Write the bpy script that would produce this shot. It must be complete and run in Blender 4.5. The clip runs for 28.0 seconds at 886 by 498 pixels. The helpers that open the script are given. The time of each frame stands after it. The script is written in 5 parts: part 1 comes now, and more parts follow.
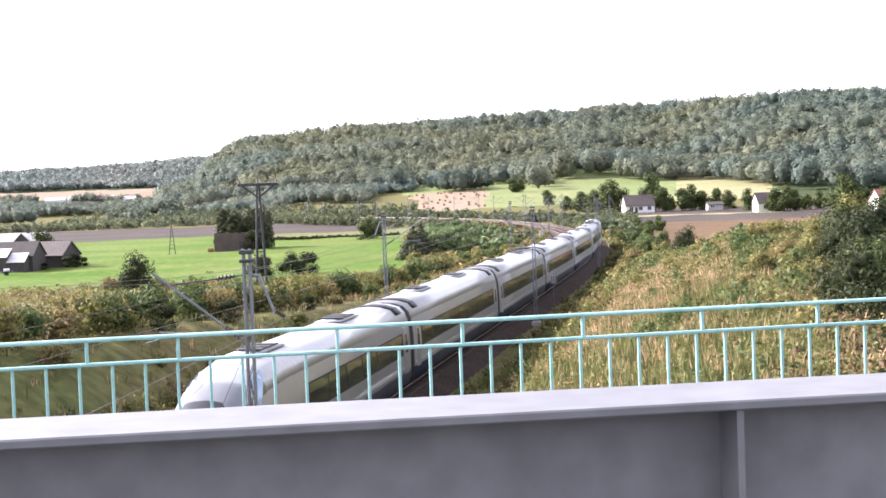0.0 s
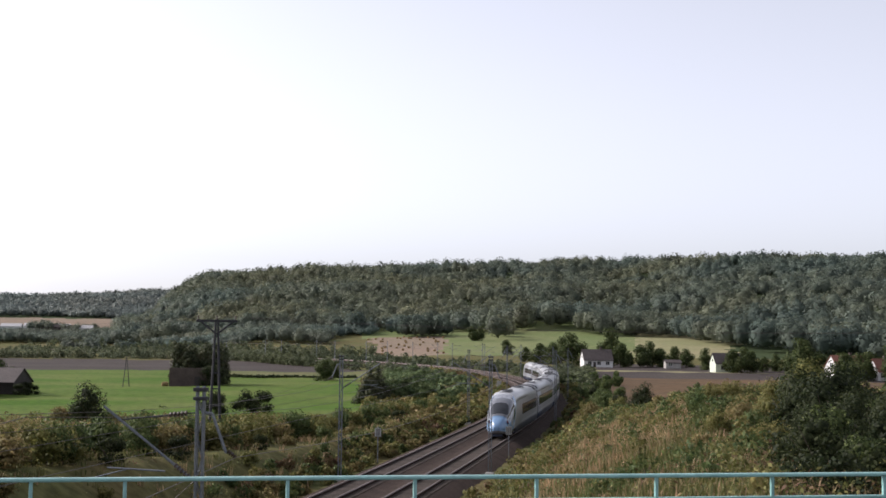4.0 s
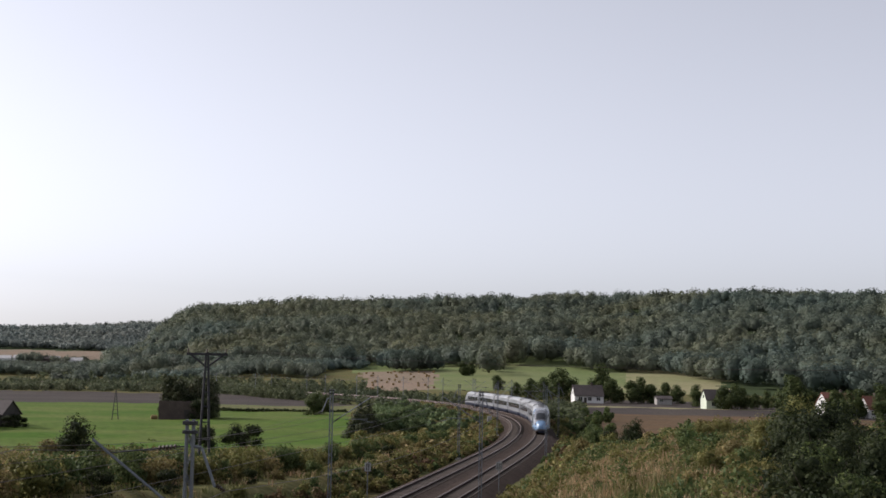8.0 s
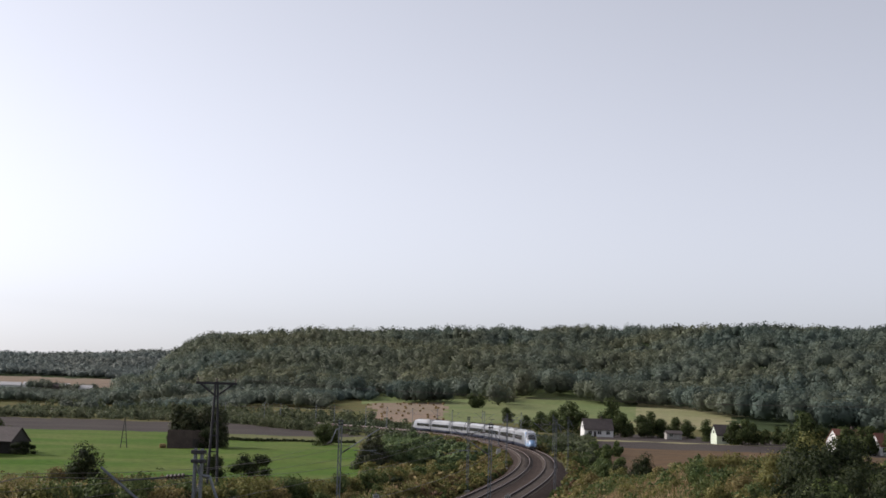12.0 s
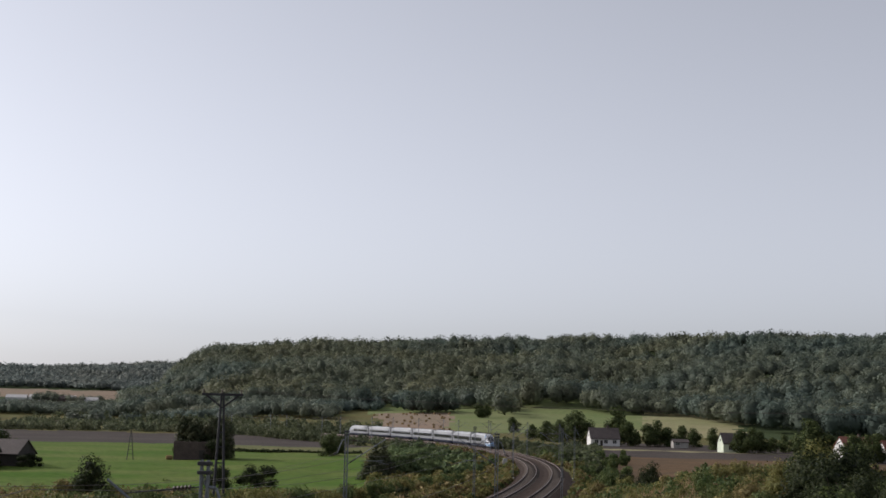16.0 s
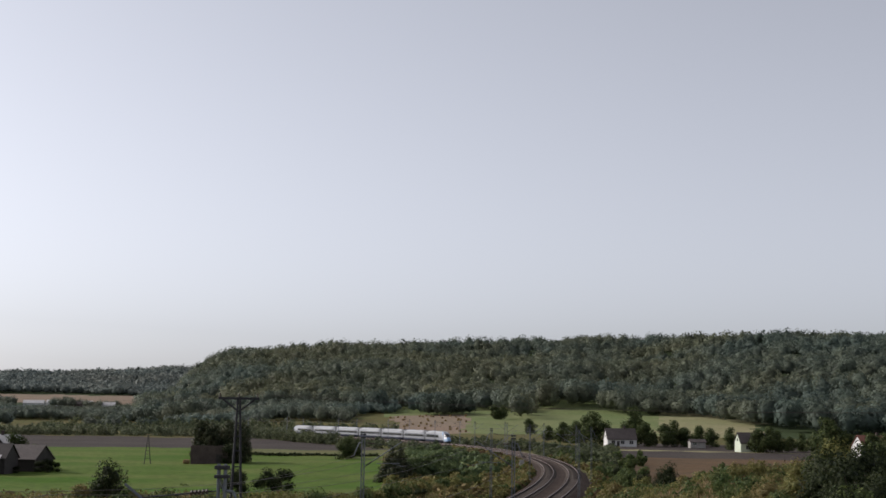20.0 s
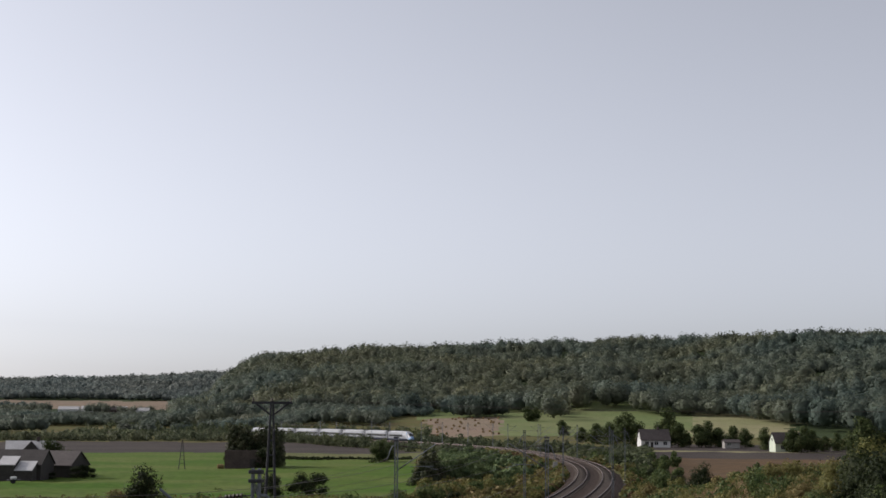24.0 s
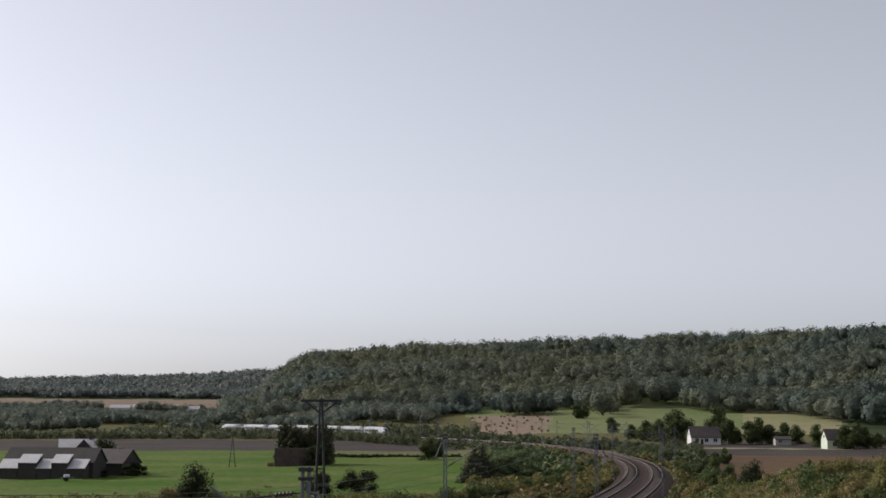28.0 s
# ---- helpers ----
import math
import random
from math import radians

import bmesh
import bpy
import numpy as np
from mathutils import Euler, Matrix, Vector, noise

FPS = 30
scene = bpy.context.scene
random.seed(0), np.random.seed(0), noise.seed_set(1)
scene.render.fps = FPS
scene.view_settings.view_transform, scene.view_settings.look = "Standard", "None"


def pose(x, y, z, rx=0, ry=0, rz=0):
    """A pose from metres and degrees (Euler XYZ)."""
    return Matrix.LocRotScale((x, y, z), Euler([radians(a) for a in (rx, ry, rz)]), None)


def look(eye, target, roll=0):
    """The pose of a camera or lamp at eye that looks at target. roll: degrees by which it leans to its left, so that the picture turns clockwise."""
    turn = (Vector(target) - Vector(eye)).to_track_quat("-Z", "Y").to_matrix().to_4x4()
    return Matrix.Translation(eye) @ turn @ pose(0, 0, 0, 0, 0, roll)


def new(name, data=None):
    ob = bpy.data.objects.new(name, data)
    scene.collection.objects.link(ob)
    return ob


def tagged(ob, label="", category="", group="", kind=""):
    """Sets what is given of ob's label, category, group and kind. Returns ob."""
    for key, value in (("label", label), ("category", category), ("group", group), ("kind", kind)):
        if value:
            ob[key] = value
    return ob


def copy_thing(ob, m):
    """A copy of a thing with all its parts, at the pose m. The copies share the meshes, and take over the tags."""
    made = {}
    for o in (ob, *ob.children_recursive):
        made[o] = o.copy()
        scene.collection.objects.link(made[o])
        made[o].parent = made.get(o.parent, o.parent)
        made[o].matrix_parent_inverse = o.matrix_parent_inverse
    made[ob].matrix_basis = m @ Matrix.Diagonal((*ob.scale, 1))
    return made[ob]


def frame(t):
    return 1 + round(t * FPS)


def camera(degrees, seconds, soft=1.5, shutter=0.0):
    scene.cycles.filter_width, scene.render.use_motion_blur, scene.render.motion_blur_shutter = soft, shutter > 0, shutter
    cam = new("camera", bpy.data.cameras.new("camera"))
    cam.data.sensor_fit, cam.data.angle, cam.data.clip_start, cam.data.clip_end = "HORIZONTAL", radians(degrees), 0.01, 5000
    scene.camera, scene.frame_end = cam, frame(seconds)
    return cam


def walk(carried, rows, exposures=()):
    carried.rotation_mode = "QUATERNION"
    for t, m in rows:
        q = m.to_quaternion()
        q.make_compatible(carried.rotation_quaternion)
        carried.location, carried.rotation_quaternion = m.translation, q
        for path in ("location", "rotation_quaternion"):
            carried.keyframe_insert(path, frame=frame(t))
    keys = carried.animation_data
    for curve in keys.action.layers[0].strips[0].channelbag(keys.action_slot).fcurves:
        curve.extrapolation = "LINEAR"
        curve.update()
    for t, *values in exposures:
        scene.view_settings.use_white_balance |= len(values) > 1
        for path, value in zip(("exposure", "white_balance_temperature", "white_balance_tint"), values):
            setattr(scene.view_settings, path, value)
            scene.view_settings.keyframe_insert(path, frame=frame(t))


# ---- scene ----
# ================= camera and its way =================
EYE = 8.75                      # eye above the rails, metres
cam = camera(34.8, 28.0, soft=1.6)
TURNS = [(0.0, -2.25, 2.08, 1.92), (0.5, -0.33, 0.22, 0.89), (1.0, 1.08, -0.33, 0.67), (1.5, 2.18, -0.4, 0.36), (2.0, 2.55, -0.66, 0.38), (2.5, 2.91, -0.66, 0.32),
         (3.0, 3.26, -0.66, 0.28), (3.5, 3.44, -0.71, 0.33), (5.5, 4.32, -0.7, -0.07), (6.5, 4.58, -0.59, -0.08), (7.5, 4.87, -0.8, -0.09), (8.0, 5.04, -1.08, -0.1),
         (9.0, 5.44, -1.52, -0.02), (10.0, 5.81, -1.55, 0.06), (11.0, 6.03, -1.61, 0.22), (12.0, 6.31, -1.75, 0.28), (12.5, 6.44, -1.74, 0.29),
         (14.5, 6.68, -1.7, 0.35), (15.5, 6.68, -1.46, 0.47), (17.0, 6.76, -1.36, 0.58), (18.0, 6.72, -1.26, 0.77), (19.0, 6.72, -1.05, 0.97), (20.0, 6.77, -0.92, 1.18),
         (20.5, 6.83, -0.9, 1.28), (22.5, 7.01, -0.6, 1.75), (23.0, 6.99, -0.5, 1.94), (24.0, 6.86, -0.4, 2.5), (25.0, 6.75, -0.29, 3.21), (25.5, 6.76, -0.46, 3.43),
         (26.0, 6.86, -0.52, 3.59), (26.5, 6.92, -0.52, 3.8), (27.0, 6.85, -0.4, 4.01), (28.0, 6.75, -0.26, 4.46)]


def eye_z(t):
    return EYE - 0.037 * max(0.0, 1 - t / 3.5) ** 1.6


walk(cam, [(t, pose(0, 0, eye_z(t), 90 + rx, ry, rz)) for t, rx, ry, rz in TURNS],
     [(0, 2.0, 6150, 21), (0.5, 1.95, 6150, 21), (1.0, 1.8, 6150, 21), (2.0, 1.2, 6100, 20), (3.0, 0.72, 6100, 19), (4.0, 0.32, 6200, 17), (5.5, 0.02, 6250, 16), (12, -0.03, 6250, 15), (17, -0.28, 6250, 14), (28, -0.26, 6250, 14)])

# ================= world and sun =================
SUN_AZ, SUN_EL = radians(-71), radians(31)      # azimuth from the line of sight, to its left
world = bpy.data.worlds.new("sky")
scene.world = world
world.use_nodes = True
wn = world.node_tree.nodes
sky = wn.new("ShaderNodeTexSky")
sky.sky_type, sky.sun_disc = "NISHITA", False
sky.sun_elevation, sky.sun_rotation = SUN_EL, SUN_AZ
sky.air_density, sky.dust_density, sky.ozone_density, sky.altitude = 0.75, 2.2, 1.6, 200
hazy = wn.new("ShaderNodeHueSaturation")          # summer haze pales the whole sky evenly
hazy.inputs["Saturation"].default_value, hazy.inputs["Value"].default_value = 0.24, 1.18
world.node_tree.links.new(sky.outputs["Color"], hazy.inputs["Color"])
world.node_tree.links.new(hazy.outputs["Color"], wn["Background"].inputs["Color"])
wn["Background"].inputs["Strength"].default_value = 0.15
lamp = bpy.data.lights.new("sun", "SUN")
lamp.energy, lamp.angle, lamp.color = 3.4, radians(0.6), (1.0, 0.93, 0.82)
sun = new("sun", lamp)
sun_dir = Vector((math.sin(SUN_AZ) * math.cos(SUN_EL), math.cos(SUN_AZ) * math.cos(SUN_EL), math.sin(SUN_EL)))
sun.matrix_world = look(sun_dir * 100, (0, 0, 0))


# ================= materials =================
def mat(name, color, rough=0.8, metal=0.0, var=0.25, size=1.0, fine=8.0, bump=0.0, second=None, islands=0.0, per_object=0.0, coat=0.0, spec=0.3):
    """A surface with variation at two scales: colour, a second colour in patches, grain and relief."""
    m = bpy.data.materials.new(name)
    m.use_nodes = True
    nt = m.node_tree
    n, l = nt.nodes, nt.links
    b = n["Principled BSDF"]
    b.inputs["Roughness"].default_value, b.inputs["Metallic"].default_value = rough, metal
    b.inputs["Specular IOR Level"].default_value = 0.04 if rough > 0.92 else spec
    b.inputs["Coat Weight"].default_value = coat
    geo = n.new("ShaderNodeNewGeometry")
    big, small = n.new("ShaderNodeTexNoise"), n.new("ShaderNodeTexNoise")
    for t, sc, det in ((big, 1 / size, 4), (small, fine / size, 3)):
        t.inputs["Scale"].default_value, t.inputs["Detail"].default_value = sc, det
        l.new(geo.outputs["Position"], t.inputs["Vector"])
    ramp = n.new("ShaderNodeMapRange")
    ramp.inputs["From Min"].default_value, ramp.inputs["From Max"].default_value = 0.35, 0.65
    l.new(big.outputs["Fac"], ramp.inputs["Value"])
    mix = n.new("ShaderNodeMix")
    mix.data_type = "RGBA"
    c2 = second or tuple(c * (1 - var) for c in color)
    mix.inputs["A"].default_value, mix.inputs["B"].default_value = (*color, 1), (*c2, 1)
    l.new(ramp.outputs["Result"], mix.inputs["Factor"])
    hsv = n.new("ShaderNodeHueSaturation")
    l.new(mix.outputs["Result"], hsv.inputs["Color"])
    val = n.new("ShaderNodeMapRange")
    val.inputs["From Min"].default_value, val.inputs["From Max"].default_value = 0.3, 0.7
    val.inputs["To Min"].default_value, val.inputs["To Max"].default_value = 1 - var, 1 + var
    l.new(small.outputs["Fac"], val.inputs["Value"])
    last = val.outputs["Result"]
    rnd = None
    if islands:
        rnd, k = geo.outputs["Random Per Island"], islands
    elif per_object:
        info = n.new("ShaderNodeObjectInfo")
        rnd, k = info.outputs["Random"], per_object
    if rnd is not None:
        r = n.new("ShaderNodeMapRange")
        r.inputs["To Min"].default_value, r.inputs["To Max"].default_value = 1 - k, 1 + k
        l.new(rnd, r.inputs["Value"])
        mul = n.new("ShaderNodeMath")
        mul.operation = "MULTIPLY"
        l.new(last, mul.inputs[0])
        l.new(r.outputs["Result"], mul.inputs[1])
        last = mul.outputs[0]
        h = n.new("ShaderNodeMapRange")
        h.inputs["To Min"].default_value, h.inputs["To Max"].default_value = 0.5 + 0.05 * k, 0.5 - 0.07 * k
        l.new(rnd, h.inputs["Value"])
        l.new(h.outputs["Result"], hsv.inputs["Hue"])
    l.new(last, hsv.inputs["Value"])
    l.new(hsv.outputs["Color"], b.inputs["Base Color"])
    if bump:
        bp = n.new("ShaderNodeBump")
        bp.inputs["Strength"].default_value, bp.inputs["Distance"].default_value = 0.8, bump
        l.new(small.outputs["Fac"], bp.inputs["Height"])
        l.new(bp.outputs["Normal"], b.inputs["Normal"])
    return m


def leafy(name, color, second, var=0.35, size=2.0, translucent=0.35, islands=0.35):
    """Leaves: they scatter light back and let some through."""
    m = mat(name, color, 0.6, 0, var, size, 10, 0, second, islands, spec=0.12)
    nt = m.node_tree
    n, l = nt.nodes, nt.links
    b, out = n["Principled BSDF"], n["Material Output"]
    tr, mx = n.new("ShaderNodeBsdfTranslucent"), n.new("ShaderNodeMixShader")
    src = b.inputs["Base Color"].links[0].from_socket
    l.new(src, tr.inputs["Color"])
    mx.inputs["Fac"].default_value = translucent
    l.new(b.outputs["BSDF"], mx.inputs[1])
    l.new(tr.outputs["BSDF"], mx.inputs[2])
    l.new(mx.outputs["Shader"], out.inputs["Surface"])
    return m


M_ROUGH = mat("rough_grass", (0.10, 0.095, 0.038), 0.95, 0, 0.35, 5, 14, 0.1, (0.17, 0.138, 0.06))
M_BANK = mat("field_edge_grass", (0.10, 0.118, 0.045), 0.95, 0, 0.3, 14, 12, 0.15, (0.14, 0.13, 0.062))
M_GREEN = mat("green_field", (0.056, 0.11, 0.013), 0.95, 0, 0.25, 30, 22, 0.05, (0.105, 0.132, 0.034))
M_PLOUGH = mat("ploughed_soil", (0.056, 0.047, 0.044), 0.95, 0, 0.25, 30, 30, 0.1, (0.074, 0.063, 0.055))
M_BROWN = mat("stubble_soil", (0.125, 0.08, 0.045), 0.95, 0, 0.2, 30, 20, 0.1, (0.09, 0.065, 0.042))
M_STUBBLE = mat("stubble_field", (0.225, 0.168, 0.125), 0.95, 0, 0.2, 40, 20, 0.1, (0.20, 0.16, 0.115))
M_MEADOW = mat("meadow", (0.125, 0.16, 0.062), 0.95, 0, 0.15, 60, 20, 0.1, (0.165, 0.18, 0.082))
M_PALE = mat("pale_field", (0.25, 0.225, 0.13), 0.95, 0, 0.15, 60, 20, 0.1, (0.20, 0.20, 0.10))
M_FLOOR = mat("forest_floor", (0.055, 0.075, 0.035), 0.95, 0, 0.3, 20, 10, 0.2)
M_WASTE = mat("weedy_ground", (0.09, 0.10, 0.036), 0.95, 0, 0.3, 12, 16, 0.15, (0.125, 0.10, 0.045))
M_BALLAST = mat("ballast", (0.058, 0.043, 0.036), 0.95, 0, 0.45, 1.2, 12, 0.05, (0.042, 0.031, 0.026), spec=0.04)
M_RAIL = mat("rail_steel", (0.22, 0.18, 0.168), 0.6, 0.3, 0.15, 2, 6, spec=0.08)
M_RUST = mat("rail_web", (0.04, 0.025, 0.019), 0.9, 0.0, 0.3, 0.5, 6, spec=0.04)
M_SLEEPER = mat("concrete_sleeper", (0.11, 0.092, 0.08), 0.9, 0, 0.2, 0.6, 9, 0.004, None, 0, 0.15, spec=0.04)
M_GALV = mat("galvanised_steel", (0.17, 0.185, 0.205), 0.55, 0.5, 0.2, 0.5, 8, 0.001)
M_DARKSTEEL = mat("dark_steel", (0.045, 0.045, 0.05), 0.75, 0.1, 0.25, 0.5, 8)
M_WIRE = mat("contact_wire", (0.10, 0.085, 0.075), 0.5, 0.6, 0.1)
M_INSUL = mat("brown_ceramic", (0.05, 0.032, 0.026), 0.5, 0, 0.1)
M_TEAL = mat("teal_paint", (0.22, 0.41, 0.38), 0.4, 0, 0.12, 0.4, 10, 0.0006, (0.27, 0.46, 0.43))
M_GIRDER = mat("grey_paint", (0.15, 0.15, 0.158), 0.5, 0, 0.14, 0.8, 9, 0.0006, (0.125, 0.125, 0.134))
M_CONCRETE = mat("concrete", (0.38, 0.36, 0.33), 0.9, 0, 0.18, 1.5, 9, 0.004)
M_ASPHALT = mat("asphalt", (0.06, 0.06, 0.06), 0.9, 0, 0.2, 2, 30, 0.004)


# ================= building blocks =================
def raw(verts, faces, smooth=False):
    """A mesh from arrays."""
    me = bpy.data.meshes.new("mesh")
    me.from_pydata([tuple(v) for v in verts], [], [tuple(f) for f in faces])
    if smooth:
        me.shade_smooth()
    return me


def quick(verts, quads, smooth=False, normals=None):
    """A mesh from numpy arrays of vertices and of equal-sided faces."""
    me = bpy.data.meshes.new("mesh")
    verts, quads = np.asarray(verts, np.float32), np.asarray(quads, np.int32)
    k = quads.shape[1]
    me.vertices.add(len(verts))
    me.vertices.foreach_set("co", verts.ravel())
    me.loops.add(quads.size)
    me.loops.foreach_set("vertex_index", quads.ravel())
    me.polygons.add(len(quads))
    me.polygons.foreach_set("loop_start", np.arange(0, quads.size, k, dtype=np.int32))
    me.update(calc_edges=True)
    if smooth or normals is not None:
        me.shade_smooth()
    if normals is not None:
        me.normals_split_custom_set_from_vertices(np.asarray(normals, np.float32))
    return me


def part(name, me, material, parent=None, label=""):
    """One mesh object, under a thing or a part where one is given."""
    if isinstance(me, bmesh.types.BMesh):
        bm, me = me, bpy.data.meshes.new(name)
        bm.to_mesh(me)
        bm.free()
    if material is not None and not me.materials:
        me.materials.append(material)
    ob = new(name, me)
    if parent is not None:
        ob.parent = parent
    if label:
        ob["label"] = label
    return ob


def empty(name, m=None):
    ob = new(name)
    ob.empty_display_size = 0.2
    if m is not None:
        ob.matrix_basis = m
    return ob


def box(bm, lo, hi, bevel=0.0, m=None):
    """A box from corner to corner, its edges rounded by bevel."""
    lo, hi = Vector(lo), Vector(hi)
    r = bmesh.ops.create_cube(bm, size=1)
    vs = r["verts"]
    for v in vs:
        v.co = Vector([(a + b) / 2 + c * (b - a) for a, b, c in zip(lo, hi, v.co)])
    if bevel:
        es = list({e for v in vs for e in v.link_edges})
        out = bmesh.ops.bevel(bm, geom=es, offset=bevel, segments=1, affect="EDGES")
        vs = list({v for f in out["faces"] for v in f.verts} | {v for v in vs if v.is_valid})
    if m is not None:
        bmesh.ops.transform(bm, matrix=m, verts=vs)
    return vs


def boxes(*specs, bevel=0.0):
    bm = bmesh.new()
    for lo, hi in specs:
        box(bm, lo, hi, bevel)
    return bm


def tube(bm, a, b, r, r2=None, n=8):
    """A round bar from a to b."""
    a, b = Vector(a), Vector(b)
    d = b - a
    m = Matrix.Translation((a + b) / 2) @ d.to_track_quat("Z", "Y").to_matrix().to_4x4()
    bmesh.ops.create_cone(bm, cap_ends=True, segments=n, radius1=r, radius2=r if r2 is None else r2, depth=d.length, matrix=m)


def tubes(*specs, n=8):
    bm = bmesh.new()
    for a, b, r in specs:
        tube(bm, a, b, r, n=n)
    return bm


def prism(profile, y0, y1):
    """A profile of (x, z) points drawn out along y."""
    n = len(profile)
    vs = [(x, y0, z) for x, z in profile] + [(x, y1, z) for x, z in profile]
    fs = [(i, (i + 1) % n, n + (i + 1) % n, n + i) for i in range(n)] + [tuple(range(n))[::-1], tuple(range(n, 2 * n))]
    me = raw(vs, fs)
    bm = bmesh.new()
    bm.from_mesh(me)
    bmesh.ops.recalc_face_normals(bm, faces=bm.faces)
    return bm


# ================= the line of the railway =================
# curvature of the outbound track every 40 m, in units of 1/100 km
BEND = [74, 49, -13, -14, -108, -109, -127, -164, -112, -116, -155, -165, -148, -133, -128, -129, -134, -140, -144, -147, -148, -148, -148, -149]
S_AXIS = np.arange(-120, 940, 2.0)
_k = np.interp(np.maximum(S_AXIS, 0), np.arange(len(BEND)) * 40.0, np.array(BEND) * 1e-5)
_k[S_AXIS < 0] = 0
_th = np.concatenate([[0], np.cumsum((_k[1:] + _k[:-1]) / 2 * 2.0)])
_th += 0.118 - np.interp(0, S_AXIS, _th)
_x = np.concatenate([[0], np.cumsum((np.sin(_th[1:]) + np.sin(_th[:-1])))])
_y = np.concatenate([[0], np.cumsum((np.cos(_th[1:]) + np.cos(_th[:-1])))])
_x += -10.78 - np.interp(0, S_AXIS, _x)
_y += 20.0 - np.interp(0, S_AXIS, _y)


def on_line(s, off=0.0):
    """Place and heading at s metres along the outbound track, off metres to its right."""
    a = np.interp(s, S_AXIS, _th)
    return np.interp(s, S_AXIS, _x) + off * np.cos(a), np.interp(s, S_AXIS, _y) - off * np.sin(a), a


# ================= ground =================
def smooth(v):
    v = np.clip(v, 0, 1)
    return v * v * (3 - 2 * v)


# slope of the line of sight to the hill's skyline, by azimuth
HILL_A = [-0.26, -0.231, -0.219, -0.211, -0.203, -0.199, -0.193, -0.189, -0.185, -0.179, -0.171, -0.15, -0.13, -0.09, -0.05, -0.01, 0.03, 0.07, 0.11, 0.15, 0.19, 0.21, 0.25, 0.40]
HILL_E = [0.006, 0.0112, 0.0136, 0.0176, 0.0255, 0.0314, 0.035, 0.0386, 0.0406, 0.0436, 0.0459, 0.0473, 0.049, 0.0513, 0.0534, 0.0546, 0.0563, 0.0578, 0.0588, 0.0594, 0.0607, 0.0619, 0.0627, 0.0632]


def natural(x, y):
    """Height of the land without the railway's cutting and bank."""
    d = np.maximum(np.hypot(x, y), 1)
    a = np.where(y > 1, x / np.maximum(y, 1), np.sign(x) * 2)
    right = np.interp(d, [0, 40, 60, 80, 100, 120, 150, 200, 260, 420, 600], [5.8, 5.7, 5.9, 5.6, 4.9, 3.5, 1.0, -1.6, -2.6, -2.0, 0.0])
    low = np.interp(d, [0, 40, 60, 80, 100, 120, 150, 200, 260, 420, 600], [5.8, 5.6, 5.2, 4.4, 3.5, 2.6, 0.9, -1.6, -2.6, -2.0, 0.0])
    right = low + (right - low) * smooth((a - 0.13) / 0.06)
    left = np.interp(d, [0, 30, 45, 60, 90, 130, 180, 240, 400, 600], [5.0, 4.4, 3.6, 3.0, 1.6, -0.4, -2.2, -3.1, -3.2, -2.6])
    z = left + (right - left) * smooth((a + 0.1) / 0.12)
    far_r = np.interp(d, [600, 750, 850, 1000, 1150, 1400, 4600], [0, 1.5, 7, 12, 18, 24, 30])
    far_l = np.interp(d, [600, 800, 1000, 1400, 1900, 2300, 2700, 3200, 4600], [0, 1, 2, 8, 28, 42, 74, 80, 80])
    z = z + far_l + (far_r - far_l) * smooth((a + 0.22) / 0.1)
    z = z + np.interp(a, [-0.4, -0.29, -0.24, -0.19], [-9, 0, 6, 20]) * smooth((d - 2250) / 400)
    # the long hill: two slopes with a terrace between them, up to a level crest
    foot = np.interp(a, [-0.2, -0.1, 0.0, 0.12, 0.2, 0.35], [1150, 1120, 1130, 1130, 980, 820])
    crest = 8.75 - 15.0 + (foot + 510) * np.interp(a, HILL_A, HILL_E)
    rise = 0.46 * smooth((d - foot) / 250) + 0.54 * smooth((d - foot - 270) / 240)
    z = z + np.maximum(crest - z, 0) * rise * np.where(y > 0, 1, 0)
    z = z + 8 * np.exp(-((a - 0.075) / 0.05) ** 2 - ((d - 1085) / 75) ** 2) * np.where(y > 0, 1, 0)
    return z


def line_distance(x, y):
    """How far from the line midway between the tracks."""
    lx, ly, _ = on_line(S_AXIS, -2.0)
    out = np.empty(len(x))
    for i in range(0, len(x), 4000):
        out[i:i + 4000] = np.sqrt(((x[i:i + 4000, None] - lx) ** 2 + (y[i:i + 4000, None] - ly) ** 2).min(1))
    return out


def height(x, y):
    x, y = np.atleast_1d(np.asarray(x, float)), np.atleast_1d(np.asarray(y, float))
    n = natural(x, y)
    dist = line_distance(x, y)
    near = np.hypot(x, y) < 1000
    reach = 1.5 + np.abs(n + 0.75) * 1.7
    w = smooth((dist - 5.2) / reach)
    z = np.where(near, -0.75 + (n + 0.75) * w, n)
    far = np.clip(np.hypot(x, y) / 60, 0.3, 3)
    lumps = np.array([noise.noise((p / 9, q / 9, 0.3)) * 0.22 + noise.noise((p / 2.3, q / 2.3, 1.7)) * 0.07 for p, q in zip(x, y)])
    return z + lumps * np.where(dist < 5.2, 0.2, 1.0) * np.minimum(far, 1.2)


